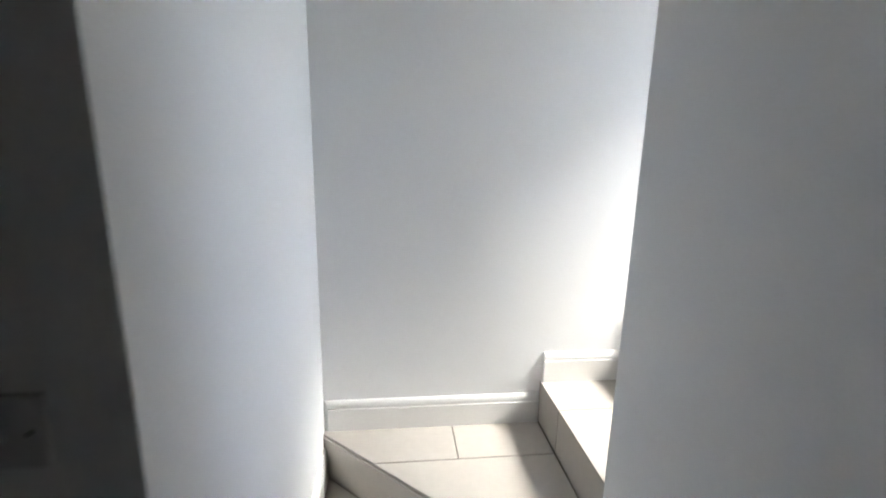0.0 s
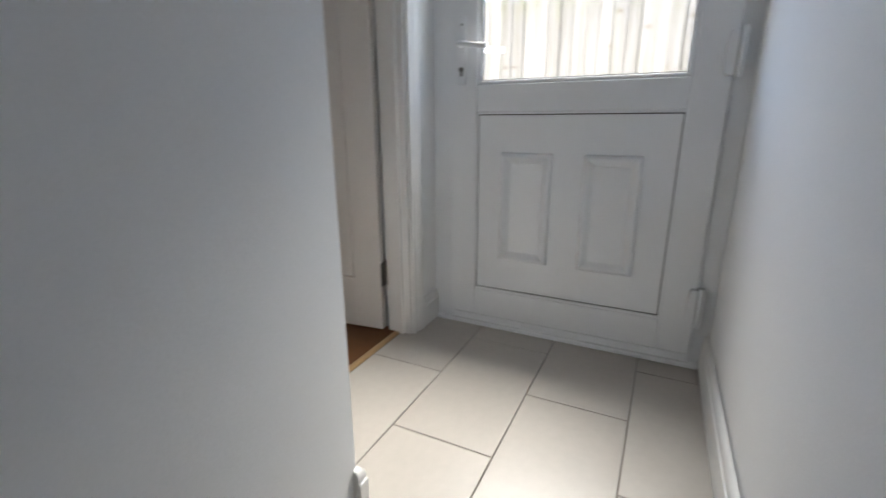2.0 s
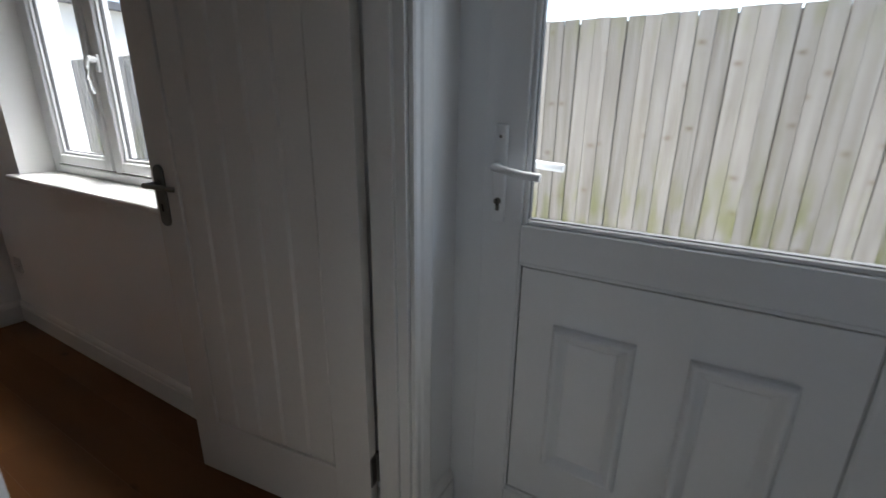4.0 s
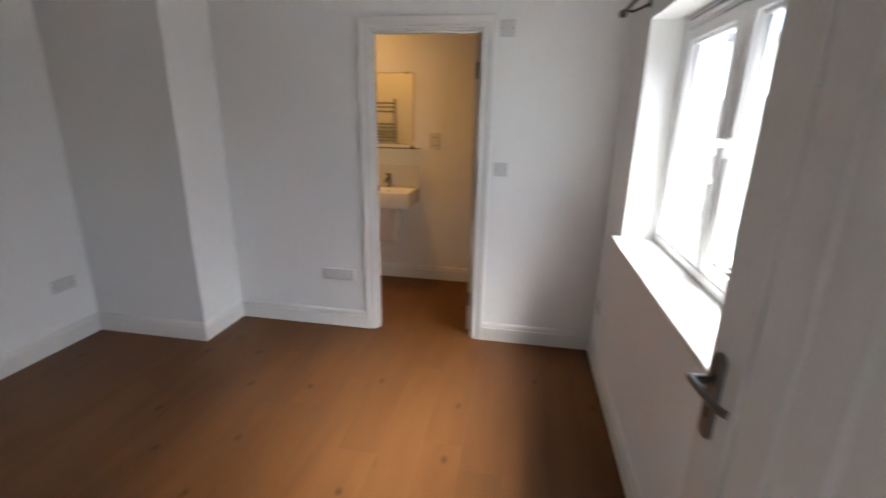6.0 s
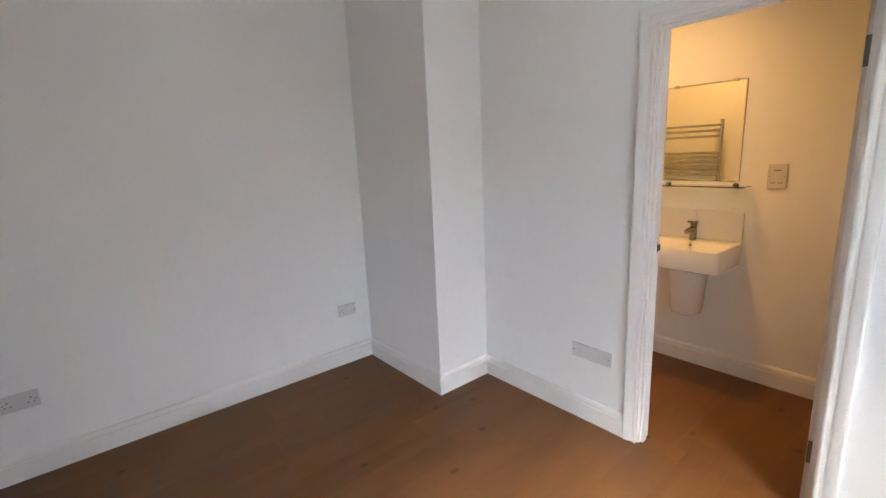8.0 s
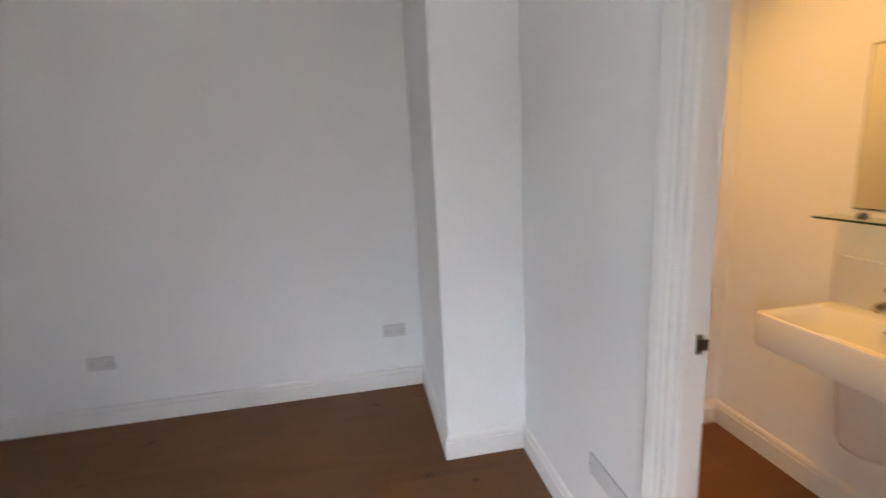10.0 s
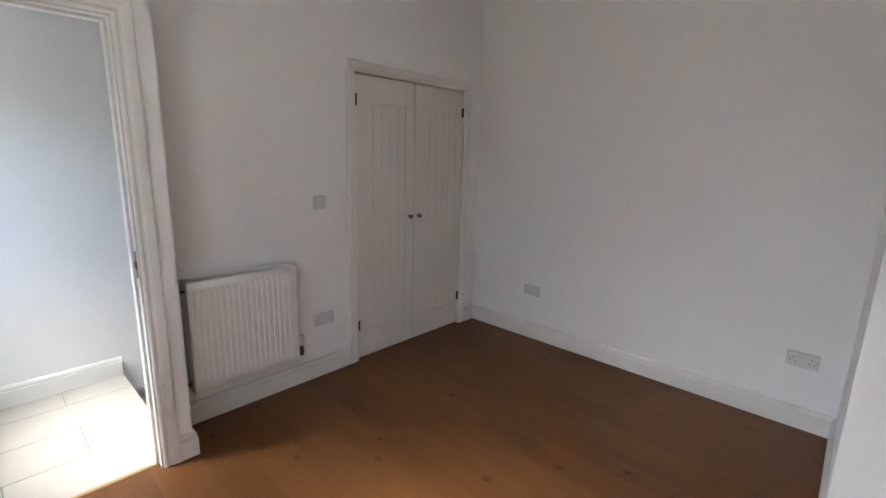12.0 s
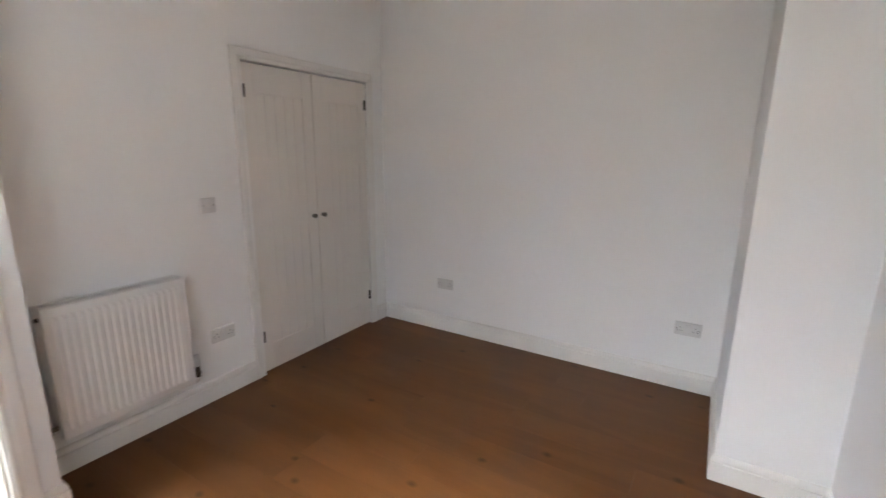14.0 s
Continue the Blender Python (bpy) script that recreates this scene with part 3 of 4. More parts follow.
def lever_handle(parent, m, s):
    """A lever on a long round-ended back plate; it stands out along -y of m, and the lever runs towards s in x."""
    bm = B()
    r, z0, z1 = 0.0185, -0.097, 0.085
    out = [(r * math.cos(radians(a)), (z1 - r if a <= 180 else z0 + r) + r * math.sin(radians(a))) for a in list(range(0, 181, 15)) + list(range(180, 361, 15))]
    rings = [[bm.verts.new((x * k, y, (z1 + z0) / 2 + (z - (z1 + z0) / 2) * (1 - (1 - k) * 0.25))) for x, z in out] for k, y in ((1, 0), (1, -0.006), (0.86, -0.009))]
    n = len(out)
    for u, v in zip(rings, rings[1:]):
        for q in range(n):
            bm.faces.new((u[q], u[(q + 1) % n], v[(q + 1) % n], v[q]))
    bm.faces.new(rings[0]), bm.faces.new(rings[-1])
    bmesh.ops.recalc_face_normals(bm, faces=bm.faces)
    hd = part("handle", bm, STEEL, parent, "brushed steel lever handle on a long plate", True, m)
    bm = rod(B(), (0, -0.007, 0.03), (0, -0.046, 0.03), 0.0085, 14)
    rod(bm, (0, -0.008, 0.03), (0, -0.014, 0.03), 0.014, 18)
    part("neck", bm, STEEL, hd, smooth=True)
    bm = sweep(B(), [(-s * 0.008, -0.046, 0.030), (s * 0.006, -0.049, 0.0305), (s * 0.035, -0.050, 0.031), (s * 0.07, -0.048, 0.029), (s * 0.095, -0.043, 0.026), (s * 0.102, -0.036, 0.025)], 0.0075, 12)
    part("lever", bm, STEEL, hd, smooth=True)
    part("keyhole", box(B(), -0.004, 0.004, -0.0098, -0.008, -0.052, -0.029, 0.0015), DARK, hd, "dark keyhole")


def inner_door(name, m, w, h, label):
    ob = tagged(new(name), label, "door", kind="structure")
    ob.matrix_world = m
    boarded_leaf(ob, w, h, 0.036, 5, 0.122, 0.12, 0.215)
    lever_handle(ob, pose(w - 0.038, -0.018, 0.998), -1)
    lever_handle(ob, pose(w - 0.038, 0.018, 0.998, 0, 0, 180), 1)
    for z in (0.24, 1.76):
        butt_hinge(ob, pose(-0.002, 0.0, z))
    return ob


# leaf runs from its hinge along local x; the open leaf stands beside the window wall
inner_door("door_1", pose(-0.006, 0.285, 0.008, 0, 0, 90 + 7), 0.715, 1.96, "cream painted boarded door standing open beside the window")
inner_door("door_3", pose(-0.799, 3.099, 0.008, 0, 0, 90), 0.672, 1.965, "cream painted boarded bathroom door standing open")


def back_door():
    ob = tagged(new("door_2"), "white upvc back door, closed, with a glazed upper half", "door", kind="structure")
    ob.location = (0.21, 0, 0)
    L, R, T = 0.072, -0.858, 1.975          # leaf edges
    fr = part("door_frame", box(B(), 0.022, 0.10, L + 0.004, HN + 0.006, -0.012, 2.042), UPVC, ob)
    part("jamb", box(B(), 0.022, 0.10, NY - 0.012, R - 0.004, -0.012, 2.042), UPVC, fr)
    part("head", box(B(), 0.023, 0.10, R - 0.004, L + 0.004, T + 0.004, 2.044), UPVC, fr)
    part("threshold", box(B(), 0.010, 0.10, R - 0.004, L + 0.004, 0.0, 0.045, 0.006, 2), UPVC, fr)
    part("sill_nose", box(B(), -0.012, 0.012, NY + 0.02, HN - 0.022, 0.0, 0.018, 0.005, 2), UPVC, fr)
    # rebate behind the leaf
    part("stop", box(B(), 0.066, 0.099, L - 0.012, L + 0.004, 0.045, T + 0.004), UPVC, fr)
    part("stop", box(B(), 0.066, 0.099, R - 0.004, R + 0.012, 0.045, T + 0.004), UPVC, fr)
    part("stop", box(B(), 0.066, 0.099, R + 0.012, L - 0.012, T - 0.012, T + 0.004), UPVC, fr)
    gl, gr, gb, gt = -0.035, -0.752, 0.985, 1.845
    pl, pr, pb, pt = -0.041, -0.746, 0.178, 0.875
    S = 0.062
    part("stile", box(B(), 0, S, gl, L, 0.05, T, 0.004, 2), UPVC, ob)
    part("stile", box(B(), 0, S, R, gr, 0.05, T, 0.004, 2), UPVC, ob)
    part("rail", box(B(), 0.0005, S, gr, gl, gt, T, 0.003), UPVC, ob)
    part("rail", box(B(), 0.0005, S, gr, gl, pt + 0.012, gb, 0.003), UPVC, ob)
    part("rail", box(B(), 0.0005, S, gr, gl, 0.05, pb - 0.012, 0.003), UPVC, ob)
    # glazing beads, gasket and pane
    for y0, y1, z0, z1 in ((gl - 0.014, gl, gb, gt), (gr, gr + 0.014, gb, gt), (gr + 0.014, gl - 0.014, gb, gb + 0.014), (gr + 0.014, gl - 0.014, gt - 0.014, gt)):
        part("glazing_bead", box(B(), 0.006, 0.030, y0, y1, z0, z1, 0.003), UPVC, ob)
    for y0, y1, z0, z1 in ((gl - 0.017, gl - 0.0142, gb + 0.0142, gt - 0.0142), (gr + 0.0142, gr + 0.017, gb + 0.0142, gt - 0.0142), (gr + 0.017, gl - 0.017, gb + 0.0142, gb + 0.017)):
        part("gasket", box(B(), 0.010, 0.026, y0, y1, z0, z1), GREYRUB, ob)
    part("pane", box(B(), 0.026, 0.032, gr + 0.008, gl - 0.008, gb + 0.008, gt - 0.008), DOORGLASS, ob, "clear glass pane")
    # lower panel with two raised fields and a dark joint round it
    part("panel_gap", box(B(), 0.012, 0.020, gr, gl, pb - 0.012, pt + 0.012), DARK, ob, "dark joint round the panel")
    for y0, y1, z0, z1 in ((pl, gl, pb - 0.012, pt + 0.012), (gr, pr, pb - 0.012, pt + 0.012), (pr, pl, pt + 0.003, pt + 0.012), (pr, pl, pb - 0.012, pb - 0.003)):
        part("panel_bead", box(B(), 0.003, 0.018, y0, y1, z0, z1, 0.001), UPVC, ob)
    panel = part("panel", box(B(), 0.006, 0.05, pr + 0.0032, pl - 0.0032, pb + 0.0012, pt - 0.0006, 0.0015), UPVC, ob)
    for y0, y1 in ((-0.336, -0.137), (-0.643, -0.446)):
        z0, z1 = 0.307, 0.738
        prof = [(0, 0), (0.003, 0.010), (0.008, 0.0165), (0.014, 0.0185), (0.019, 0.0165), (0.034, 0.0035), (0.040, 0.0), (0.040, -0.002), (0, -0.002)]
        bm = B()
        for p0, p1, ac in (((0.006, y0, z0), (0.006, y0, z1), (0, 1, 0)), ((0.006, y1, z0), (0.006, y1, z1), (0, -1, 0)),
                           ((0.006, y0, z0), (0.006, y1, z0), (0, 0, 1)), ((0.006, y0, z1), (0.006, y1, z1), (0, 0, -1))):
            moulding(bm, p0, p1, ac, (-1, 0, 0), prof, (-1, 0), (-1, 0))
        part("raised_moulding", bm, UPVC, panel)
        part("raised_field", box(B(), 0.0045, 0.008, y0 + 0.042, y1 - 0.042, z0 + 0.042, z1 - 0.042, 0.001), UPVC, panel)
    # handle, lock and outer handle
    hd = part("handle", box(B(), -0.012, 0, 0.008, 0.042, 0.985, 1.225, 0.006, 3), UPVC, ob, "white lever handle on a long plate", True)
    part("lever", sweep(B(), [(-0.01, 0.026, 1.125), (-0.045, 0.024, 1.126), (-0.055, 0.005, 1.124), (-0.056, -0.05, 1.115), (-0.054, -0.092, 1.112)], 0.0095, 12), UPVC, hd, smooth=True)
    bm = rod(B(), (-0.018, 0.025, 1.040), (0, 0.025, 1.040), 0.0088, 16)
    box(bm, -0.018, 0, 0.0205, 0.0295, 1.016, 1.036, 0.002)
    part("cylinder", bm, STEEL, hd, "dark steel lock cylinder", True)
    part("key_slot", box(B(), -0.0192, -0.0175, 0.0235, 0.0265, 1.030, 1.046), DARK, hd, "dark key slot")
    part("screw", rod(B(), (-0.0135, 0.025, 1.195), (-0.011, 0.025, 1.195), 0.004, 10), STEEL, hd, "screw head")
    od = part("outer_handle", box(B(), S, S + 0.012, 0.008, 0.042, 0.985, 1.225, 0.005, 2), UPVC, ob, "white outer lever handle")
    part("lever", sweep(B(), [(S + 0.01, 0.026, 1.125), (S + 0.045, 0.024, 1.126), (S + 0.055, 0.005, 1.124), (S + 0.056, -0.05, 1.118), (S + 0.054, -0.095, 1.116)], 0.011, 12), UPVC, od, smooth=True)
    for z in (0.235, 1.045, 1.79):
        bm = B()
        out = [(R + 0.002, -0.064)] + [(R + 0.018 + 0.010 * math.sin(radians(a)), 0.054 * -math.cos(radians(a)) - (0.010 if a < 90 else -0.010)) for a in range(0, 181, 20)] + [(R + 0.002, 0.064)]
        lo, hi = [bm.verts.new((0.001, y, z + h)) for y, h in out], [bm.verts.new((-0.020, y - 0.002, z + h * 0.97)) for y, h in out]
        bm.faces.new(lo), bm.faces.new(hi)
        for q in range(len(out)):
            r = (q + 1) % len(out)
            bm.faces.new((lo[q], lo[r], hi[r], hi[q]))
        bmesh.ops.recalc_face_normals(bm, faces=bm.faces)
        hg = part("hinge", bm, UPVC, ob, "white flag hinge", True)
        part("slit", box(B(), -0.018, 0.021, R - 0.001, R + 0.0015, z - 0.064, z + 0.064), DARK, hg, "dark slit between the hinge leaves")
        part("frame_leaf", box(B(), -0.020, 0.023, R - 0.024, R - 0.0012, z - 0.064, z + 0.064, 0.005, 2), UPVC, hg, smooth=True)
        part("pin", rod(B(), (-0.016, R - 0.011, z - 0.071), (-0.016, R - 0.011, z + 0.071), 0.009, 12), UPVC, hg, smooth=True)


back_door()


# ---- window ----
def window():
    ob = tagged(new("window_1"), "white upvc casement window in a deep reveal", "window", kind="structure")
    x0, x1 = 0.185, 0.255
    zb, zt = WZ0 + 0.024, WZ1
    f, fb = 0.055, 0.040
    part("window_frame", box(B(), x0, x1, W1 - f, W1, zb, zt, 0.004, 2), UPVC, ob)
    part("window_frame", box(B(), x0, x1, W0, W0 + f, zb, zt, 0.004, 2), UPVC, ob)
    part("window_frame", box(B(), x0, x1, W0 + f, W1 - f, zt - f, zt, 0.004, 2), UPVC, ob)
    part("window_frame", box(B(), x0, x1, W0 + f, W1 - f, zb, zb + fb, 0.004, 2), UPVC, ob)
    n, mw, g, w = 3, 0.040, 0.006, 0.048
    step = (W1 - W0 - 2 * f + mw) / n
    for i in range(n):
        a = W0 + f + i * step
        b = a + step - mw
        if i:
            part("mullion", box(B(), x0 + 0.006, x1, a - mw, a, zb + fb, zt - f, 0.004, 2), UPVC, ob)
        s0, s1, t0, t1 = a + g, b - g, zb + fb + g, zt - f - g
        sash = part("casement", box(B(), x0 - 0.004, x1 - 0.004, s0, s0 + w, t0, t1, 0.006, 3), UPVC, ob)
        part("sash_rail", box(B(), x0 - 0.004, x1 - 0.004, s1 - w, s1, t0, t1, 0.006, 3), UPVC, sash)
        part("sash_rail", box(B(), x0 - 0.0035, x1 - 0.004, s0 + w, s1 - w, t0, t0 + w, 0.006, 3), UPVC, sash)
        part("sash_rail", box(B(), x0 - 0.0035, x1 - 0.004, s0 + w, s1 - w, t1 - w, t1, 0.006, 3), UPVC, sash)
        c = 0.014
        for y0, y1, z0, z1 in ((s0 + w, s0 + w + c, t0 + w, t1 - w), (s1 - w - c, s1 - w, t0 + w, t1 - w), (s0 + w + c, s1 - w - c, t0 + w, t0 + w + c), (s0 + w + c, s1 - w - c, t1 - w - c, t1 - w)):
            part("glazing_bead", box(B(), x0 + 0.010, x0 + 0.036, y0, y1, z0, z1, 0.004, 2), UPVC, sash)
        c0, c1 = c + 0.0002, c + 0.004
        for y0, y1, z0, z1 in ((s0 + w + c0, s0 + w + c1, t0 + w + c0, t1 - w - c0), (s1 - w - c1, s1 - w - c0, t0 + w + c0, t1 - w - c0), (s0 + w + c1, s1 - w - c1, t0 + w + c0, t0 + w + c1)):
            part("gasket", box(B(), x0 + 0.022, x0 + 0.034, y0, y1, z0, z1), GREYRUB, sash)
        pane = part("pane", box(B(), x0 + 0.034, x0 + 0.040, s0 + w + 0.006, s1 - w - 0.006, t0 + w + 0.006, t1 - w - 0.006), GLASS, sash, "clear glass pane")
        pane.visible_shadow = False
        # black shut line round the casement
        for y0, y1, z0, z1 in ((a, s0, zb + fb, zt - f), (s1, b, zb + fb, zt - f), (s0, s1, zb + fb, t0), (s0, s1, t1, zt - f)):
            part("shut_line", box(B(), x0 + 0.012, x0 + 0.03, y0, y1, z0, z1), DARK, sash, "dark rubber seal")
        if i == 1:
            hy, xh = s1 - 0.022, x0 - 0.004
            hd = part("handle", box(B(), xh - 0.012, xh + 0.001, hy - 0.014, hy + 0.014, 1.375, 1.445, 0.005, 3), UPVC, sash, "white cockspur handle", True)
            part("pivot", rod(B(), (xh - 0.010, hy, 1.425), (xh - 0.040, hy, 1.425), 0.0135, 16), UPVC, hd, smooth=True)
            bm = sweep(B(), [(xh - 0.034, hy - 0.004, 1.432), (xh - 0.042, hy, 1.415), (xh - 0.047, hy + 0.002, 1.385), (xh - 0.049, hy + 0.003, 1.345), (xh - 0.044, hy + 0.004, 1.310), (xh - 0.036, hy + 0.004, 1.290)], 0.0085, 12)
            part("lever", bm, UPVC, hd, smooth=True)
            bm = sweep(B(), [(xh - 0.030, hy, 1.430), (xh - 0.028, hy + 0.026, 1.434), (xh - 0.018, hy + 0.052, 1.430), (xh - 0.012, hy + 0.066, 1.428)], 0.0065, 10)
            rod(bm, (xh - 0.022, hy + 0.058, 1.428), (xh - 0.004, hy + 0.058, 1.428), 0.008, 12)
            part("spur", bm, STEEL, hd, "dark steel spur", True)
        if i == n - 1:
            tv = part("trickle_vent", box(B(), x0 - 0.016, x0 + 0.001, a + 0.05, b - 0.02, zt - 0.040, zt - 0.014, 0.004, 2), UPVC, ob, "white trickle vent on the frame head", True)
            part("vent_slot", box(B(), x0 - 0.0168, x0 - 0.014, a + 0.08, b - 0.05, zt - 0.030, zt - 0.023), DARK, tv, "dark vent slot")


window()
bm = box(B(), -0.012, 0.186, W0 - 0.03, W1 + 0.03, WZ0, WZ0 + 0.026, 0.008, 3)
for v in bm.verts:      # the board is cut round the reveal
    if v.co.x > 0.05:
        v.co.y = min(max(v.co.y, W0 + 0.001), W1 - 0.001)
structure("sill", bm, GLOSS, "white gloss window board with a rounded nose", "window sill", True)
ow = tagged(new("outer_sill"), "white upvc outer window sill", "window sill", kind="structure")
part("sill_board", box(B(), 0.255, 0.42, W0 - 0.04, W1 + 0.04, 0.90, 0.945, 0.008, 2), UPVC, ow)

pole = thing("curtain_pole", pose(-0.060, 2.65, 1.988), "dark bronze curtain pole above the window", "curtain pole")
part("pole", rod(B(), (0, 0, 0), (0, -1.5, 0), 0.0095, 14), BRONZE, pole, smooth=True)
bm = B()
bmesh.ops.create_uvsphere(bm, u_segments=16, v_segments=10, radius=0.019, matrix=Matrix.Translation((0, 0.022, 0)))
rod(bm, (0, -0.006, 0), (0, 0.010, 0), 0.013, 14)
part("finial", bm, BRONZE, pole, "round bronze finial", True)
for y in (-0.10, -1.42):
    br = part("bracket", sweep(B(), [(0.096, y, 0.02), (0.06, y, 0.0), (0.02, y, -0.016), (0, y, -0.012)], 0.006, 10), BRONZE, pole, smooth=True)
    part("wall_plate", rod(B(), (0.088, y, 0.02), (0.0945, y, 0.02), 0.022, 16), BRONZE, br, smooth=True)


# ---- electrical plates ----
def plate(name, m, label, category, w=0.086, h=0.086, kind="blank", group=""):
    """A moulded plate on a wall; it faces along -y of m, x runs to the right."""
    ob = thing(name, m, label, category, group)
    part("plate", box(B(), -w / 2, w / 2, -0.010, 0, -h / 2, h / 2, 0.0035, 2), PLASTIC, ob)
    if kind in ("socket", "grid"):
        n = 2 if kind == "socket" else 3
        for i in range(n):
            cx = (i - (n - 1) / 2) * w / n * 1.0
            if kind == "socket":
                cx = -0.043 if i == 0 else 0.043
                part("pin_hole", box(B(), cx - 0.002, cx + 0.002, -0.0105, -0.008, 0.006, 0.014), DARK, ob, "dark pin hole")
                for s in (-1, 1):
                    part("pin_hole", box(B(), cx + s * 0.011 - 0.003, cx + s * 0.011 + 0.003, -0.0105, -0.008, -0.0145, -0.0105), DARK, ob, "dark pin hole")
                sx = -0.012 if i == 0 else 0.012
                part("rocker", box(B(), sx - 0.006, sx + 0.006, -0.014, -0.009, 0.012, 0.030, 0.0015), PLASTIC, ob, "small white rocker switch")
            else:
                part("outlet", box(B(), cx - 0.011, cx + 0.011, -0.0125, -0.009, -0.011, 0.011, 0.002), PLASTIC, ob, "outlet module")
    if kind == "switch":
        part("rocker", box(B(), -0.0065, 0.0065, -0.0145, -0.009, -0.011, 0.011, 0.002), PLASTIC, ob, "white rocker")
    if kind == "shaver":
        for x, z in ((-0.018, -0.038), (0.018, -0.038)):
            for s in (-1, 1):
                part("pin_hole", box(B(), x + s * 0.006 - 0.0025, x + s * 0.006 + 0.0025, -0.0105, -0.008, z - 0.004, z + 0.004), DARK, ob, "dark pin hole")
        part("voltage_mark", box(B(), -0.018, 0.018, -0.0104, -0.009, 0.03, 0.036), GREYRUB, ob, "grey printed mark")
    for s in (-1, 1):
        part("screw", rod(B(), (s * (w / 2 - 0.013), -0.0112, 0), (s * (w / 2 - 0.013), -0.0095, 0), 0.0032, 10), STEEL, ob, "screw head")
    return ob


WEST, NORTH, SOUTH, EASTW = 90, 0, 180, -90
plate("wall_socket", pose(-3.37, 2.39, 0.405, 0, 0, WEST), "white double socket low on the wall near the chimney breast", "socket", 0.148, 0.086, "socket", "double sockets")
plate("wall_socket", pose(-3.37, 0.62, 0.405, 0, 0, WEST), "white double socket low on the wall near the cupboard", "socket", 0.148, 0.086, "socket", "double sockets")
plate("wall_socket", pose(-1.80, -0.01, 0.395, 0, 0, SOUTH), "white double socket beside the radiator", "socket", 0.148, 0.086, "socket", "double sockets")
plate("media_plate", pose(-1.735, 2.995, 0.40, 0, 0, NORTH), "long white media outlet plate beside the bathroom door", "socket", 0.235, 0.080, "grid")
plate("light_switch", pose(-0.625, 2.995, 1.182, 0, 0, NORTH), "white light switch beside the bathroom doorway", "switch", 0.086, 0.086, "switch", "switches")
plate("fan_switch", pose(-0.628, 2.995, 1.985, 0, 0, NORTH), "white isolator plate high beside the bathroom doorway", "switch", 0.090, 0.090, "switch", "switches")
plate("light_switch", pose(-1.79, -0.01, 1.172, 0, 0, SOUTH), "white light switch above the radiator socket", "switch", 0.086, 0.086, "switch", "switches")
plate("wall_socket", pose(0.037, 2.87, 0.37, 0, 0, EASTW), "white single socket below the window corner", "socket", 0.086, 0.086, "switch")
plate("shaver_socket", pose(-1.262, 4.10, 1.282, 0, 0, NORTH), "white shaver socket on the bathroom wall", "socket", 0.095, 0.140, "shaver")
plate("light_switch", pose(SW - 0.13, SWY, 0.45, 0, 0, NORTH), "white light switch on the shaded wall below the stairs", "switch", 0.086, 0.086, "switch", "switches")


# ---- cupboard ----
def cupboard():
    ob = thing("cupboard", pose(-2.615, -0.01, 0), "built-in cupboard with two cream boarded doors, shut", "cupboard")
    half = 0.545
    for s in (-1, 1):
        d = part("door", box(B(), -half / 2 + 0.08, half / 2 - 0.08, -0.004, 0.004, 0.19, 1.88), CREAM, ob, "cream boarded door", at=pose(s * (half / 2 + 0.0015), -0.021, 0.013))
        w, h, t, st = half - 0.003, 1.971, 0.034, 0.085
        x0 = -w / 2
        part("stile", box(B(), x0, x0 + st, -t / 2, t / 2, 0, h, 0.002), CREAM, d)
        part("stile", box(B(), -x0 - st, -x0, -t / 2, t / 2, 0, h, 0.002), CREAM, d)
        part("rail", box(B(), x0 + st, -x0 - st, -t / 2, t / 2, h - 0.17, h, 0.002), CREAM, d)
        part("rail", box(B(), x0 + st, -x0 - st, -t / 2, t / 2, 0, 0.185, 0.002), CREAM, d)
        pw = (w - 2 * st) / 5
        me = mesh_of("plank", box(B(), 0, pw, -0.012, 0.0125, 0.185, h - 0.17, 0.0032), CREAM)
        for i in range(5):
            p = new("plank", me)
            p.parent, p.location = d, (x0 + st + i * pw, 0, 0)
        kx = -s * (w / 2 - 0.042)
        bm = rod(B(), (kx, t / 2, 1.005), (kx, t / 2 + 0.016, 1.005), 0.006, 12)
        rod(bm, (kx, t / 2, 1.005), (kx, t / 2 + 0.003, 1.005), 0.013, 16)
        bmesh.ops.create_uvsphere(bm, u_segments=16, v_segments=10, radius=0.0165, matrix=Matrix.Translation((kx, t / 2 + 0.024, 1.005)) @ Matrix.Diagonal((1, 0.72, 1, 1)))
        part("knob", bm, STEEL, d, "steel ball knob", True)
        for z in (0.25, 1.81):
            hx = s * (w / 2 - 0.011)
            part("hinge", box(B(), hx - 0.009, hx + 0.009, t / 2 - 0.004, t / 2 + 0.012, z - 0.038, z + 0.038, 0.004, 2), BRONZE, d, "dark steel hinge", True)


cupboard()


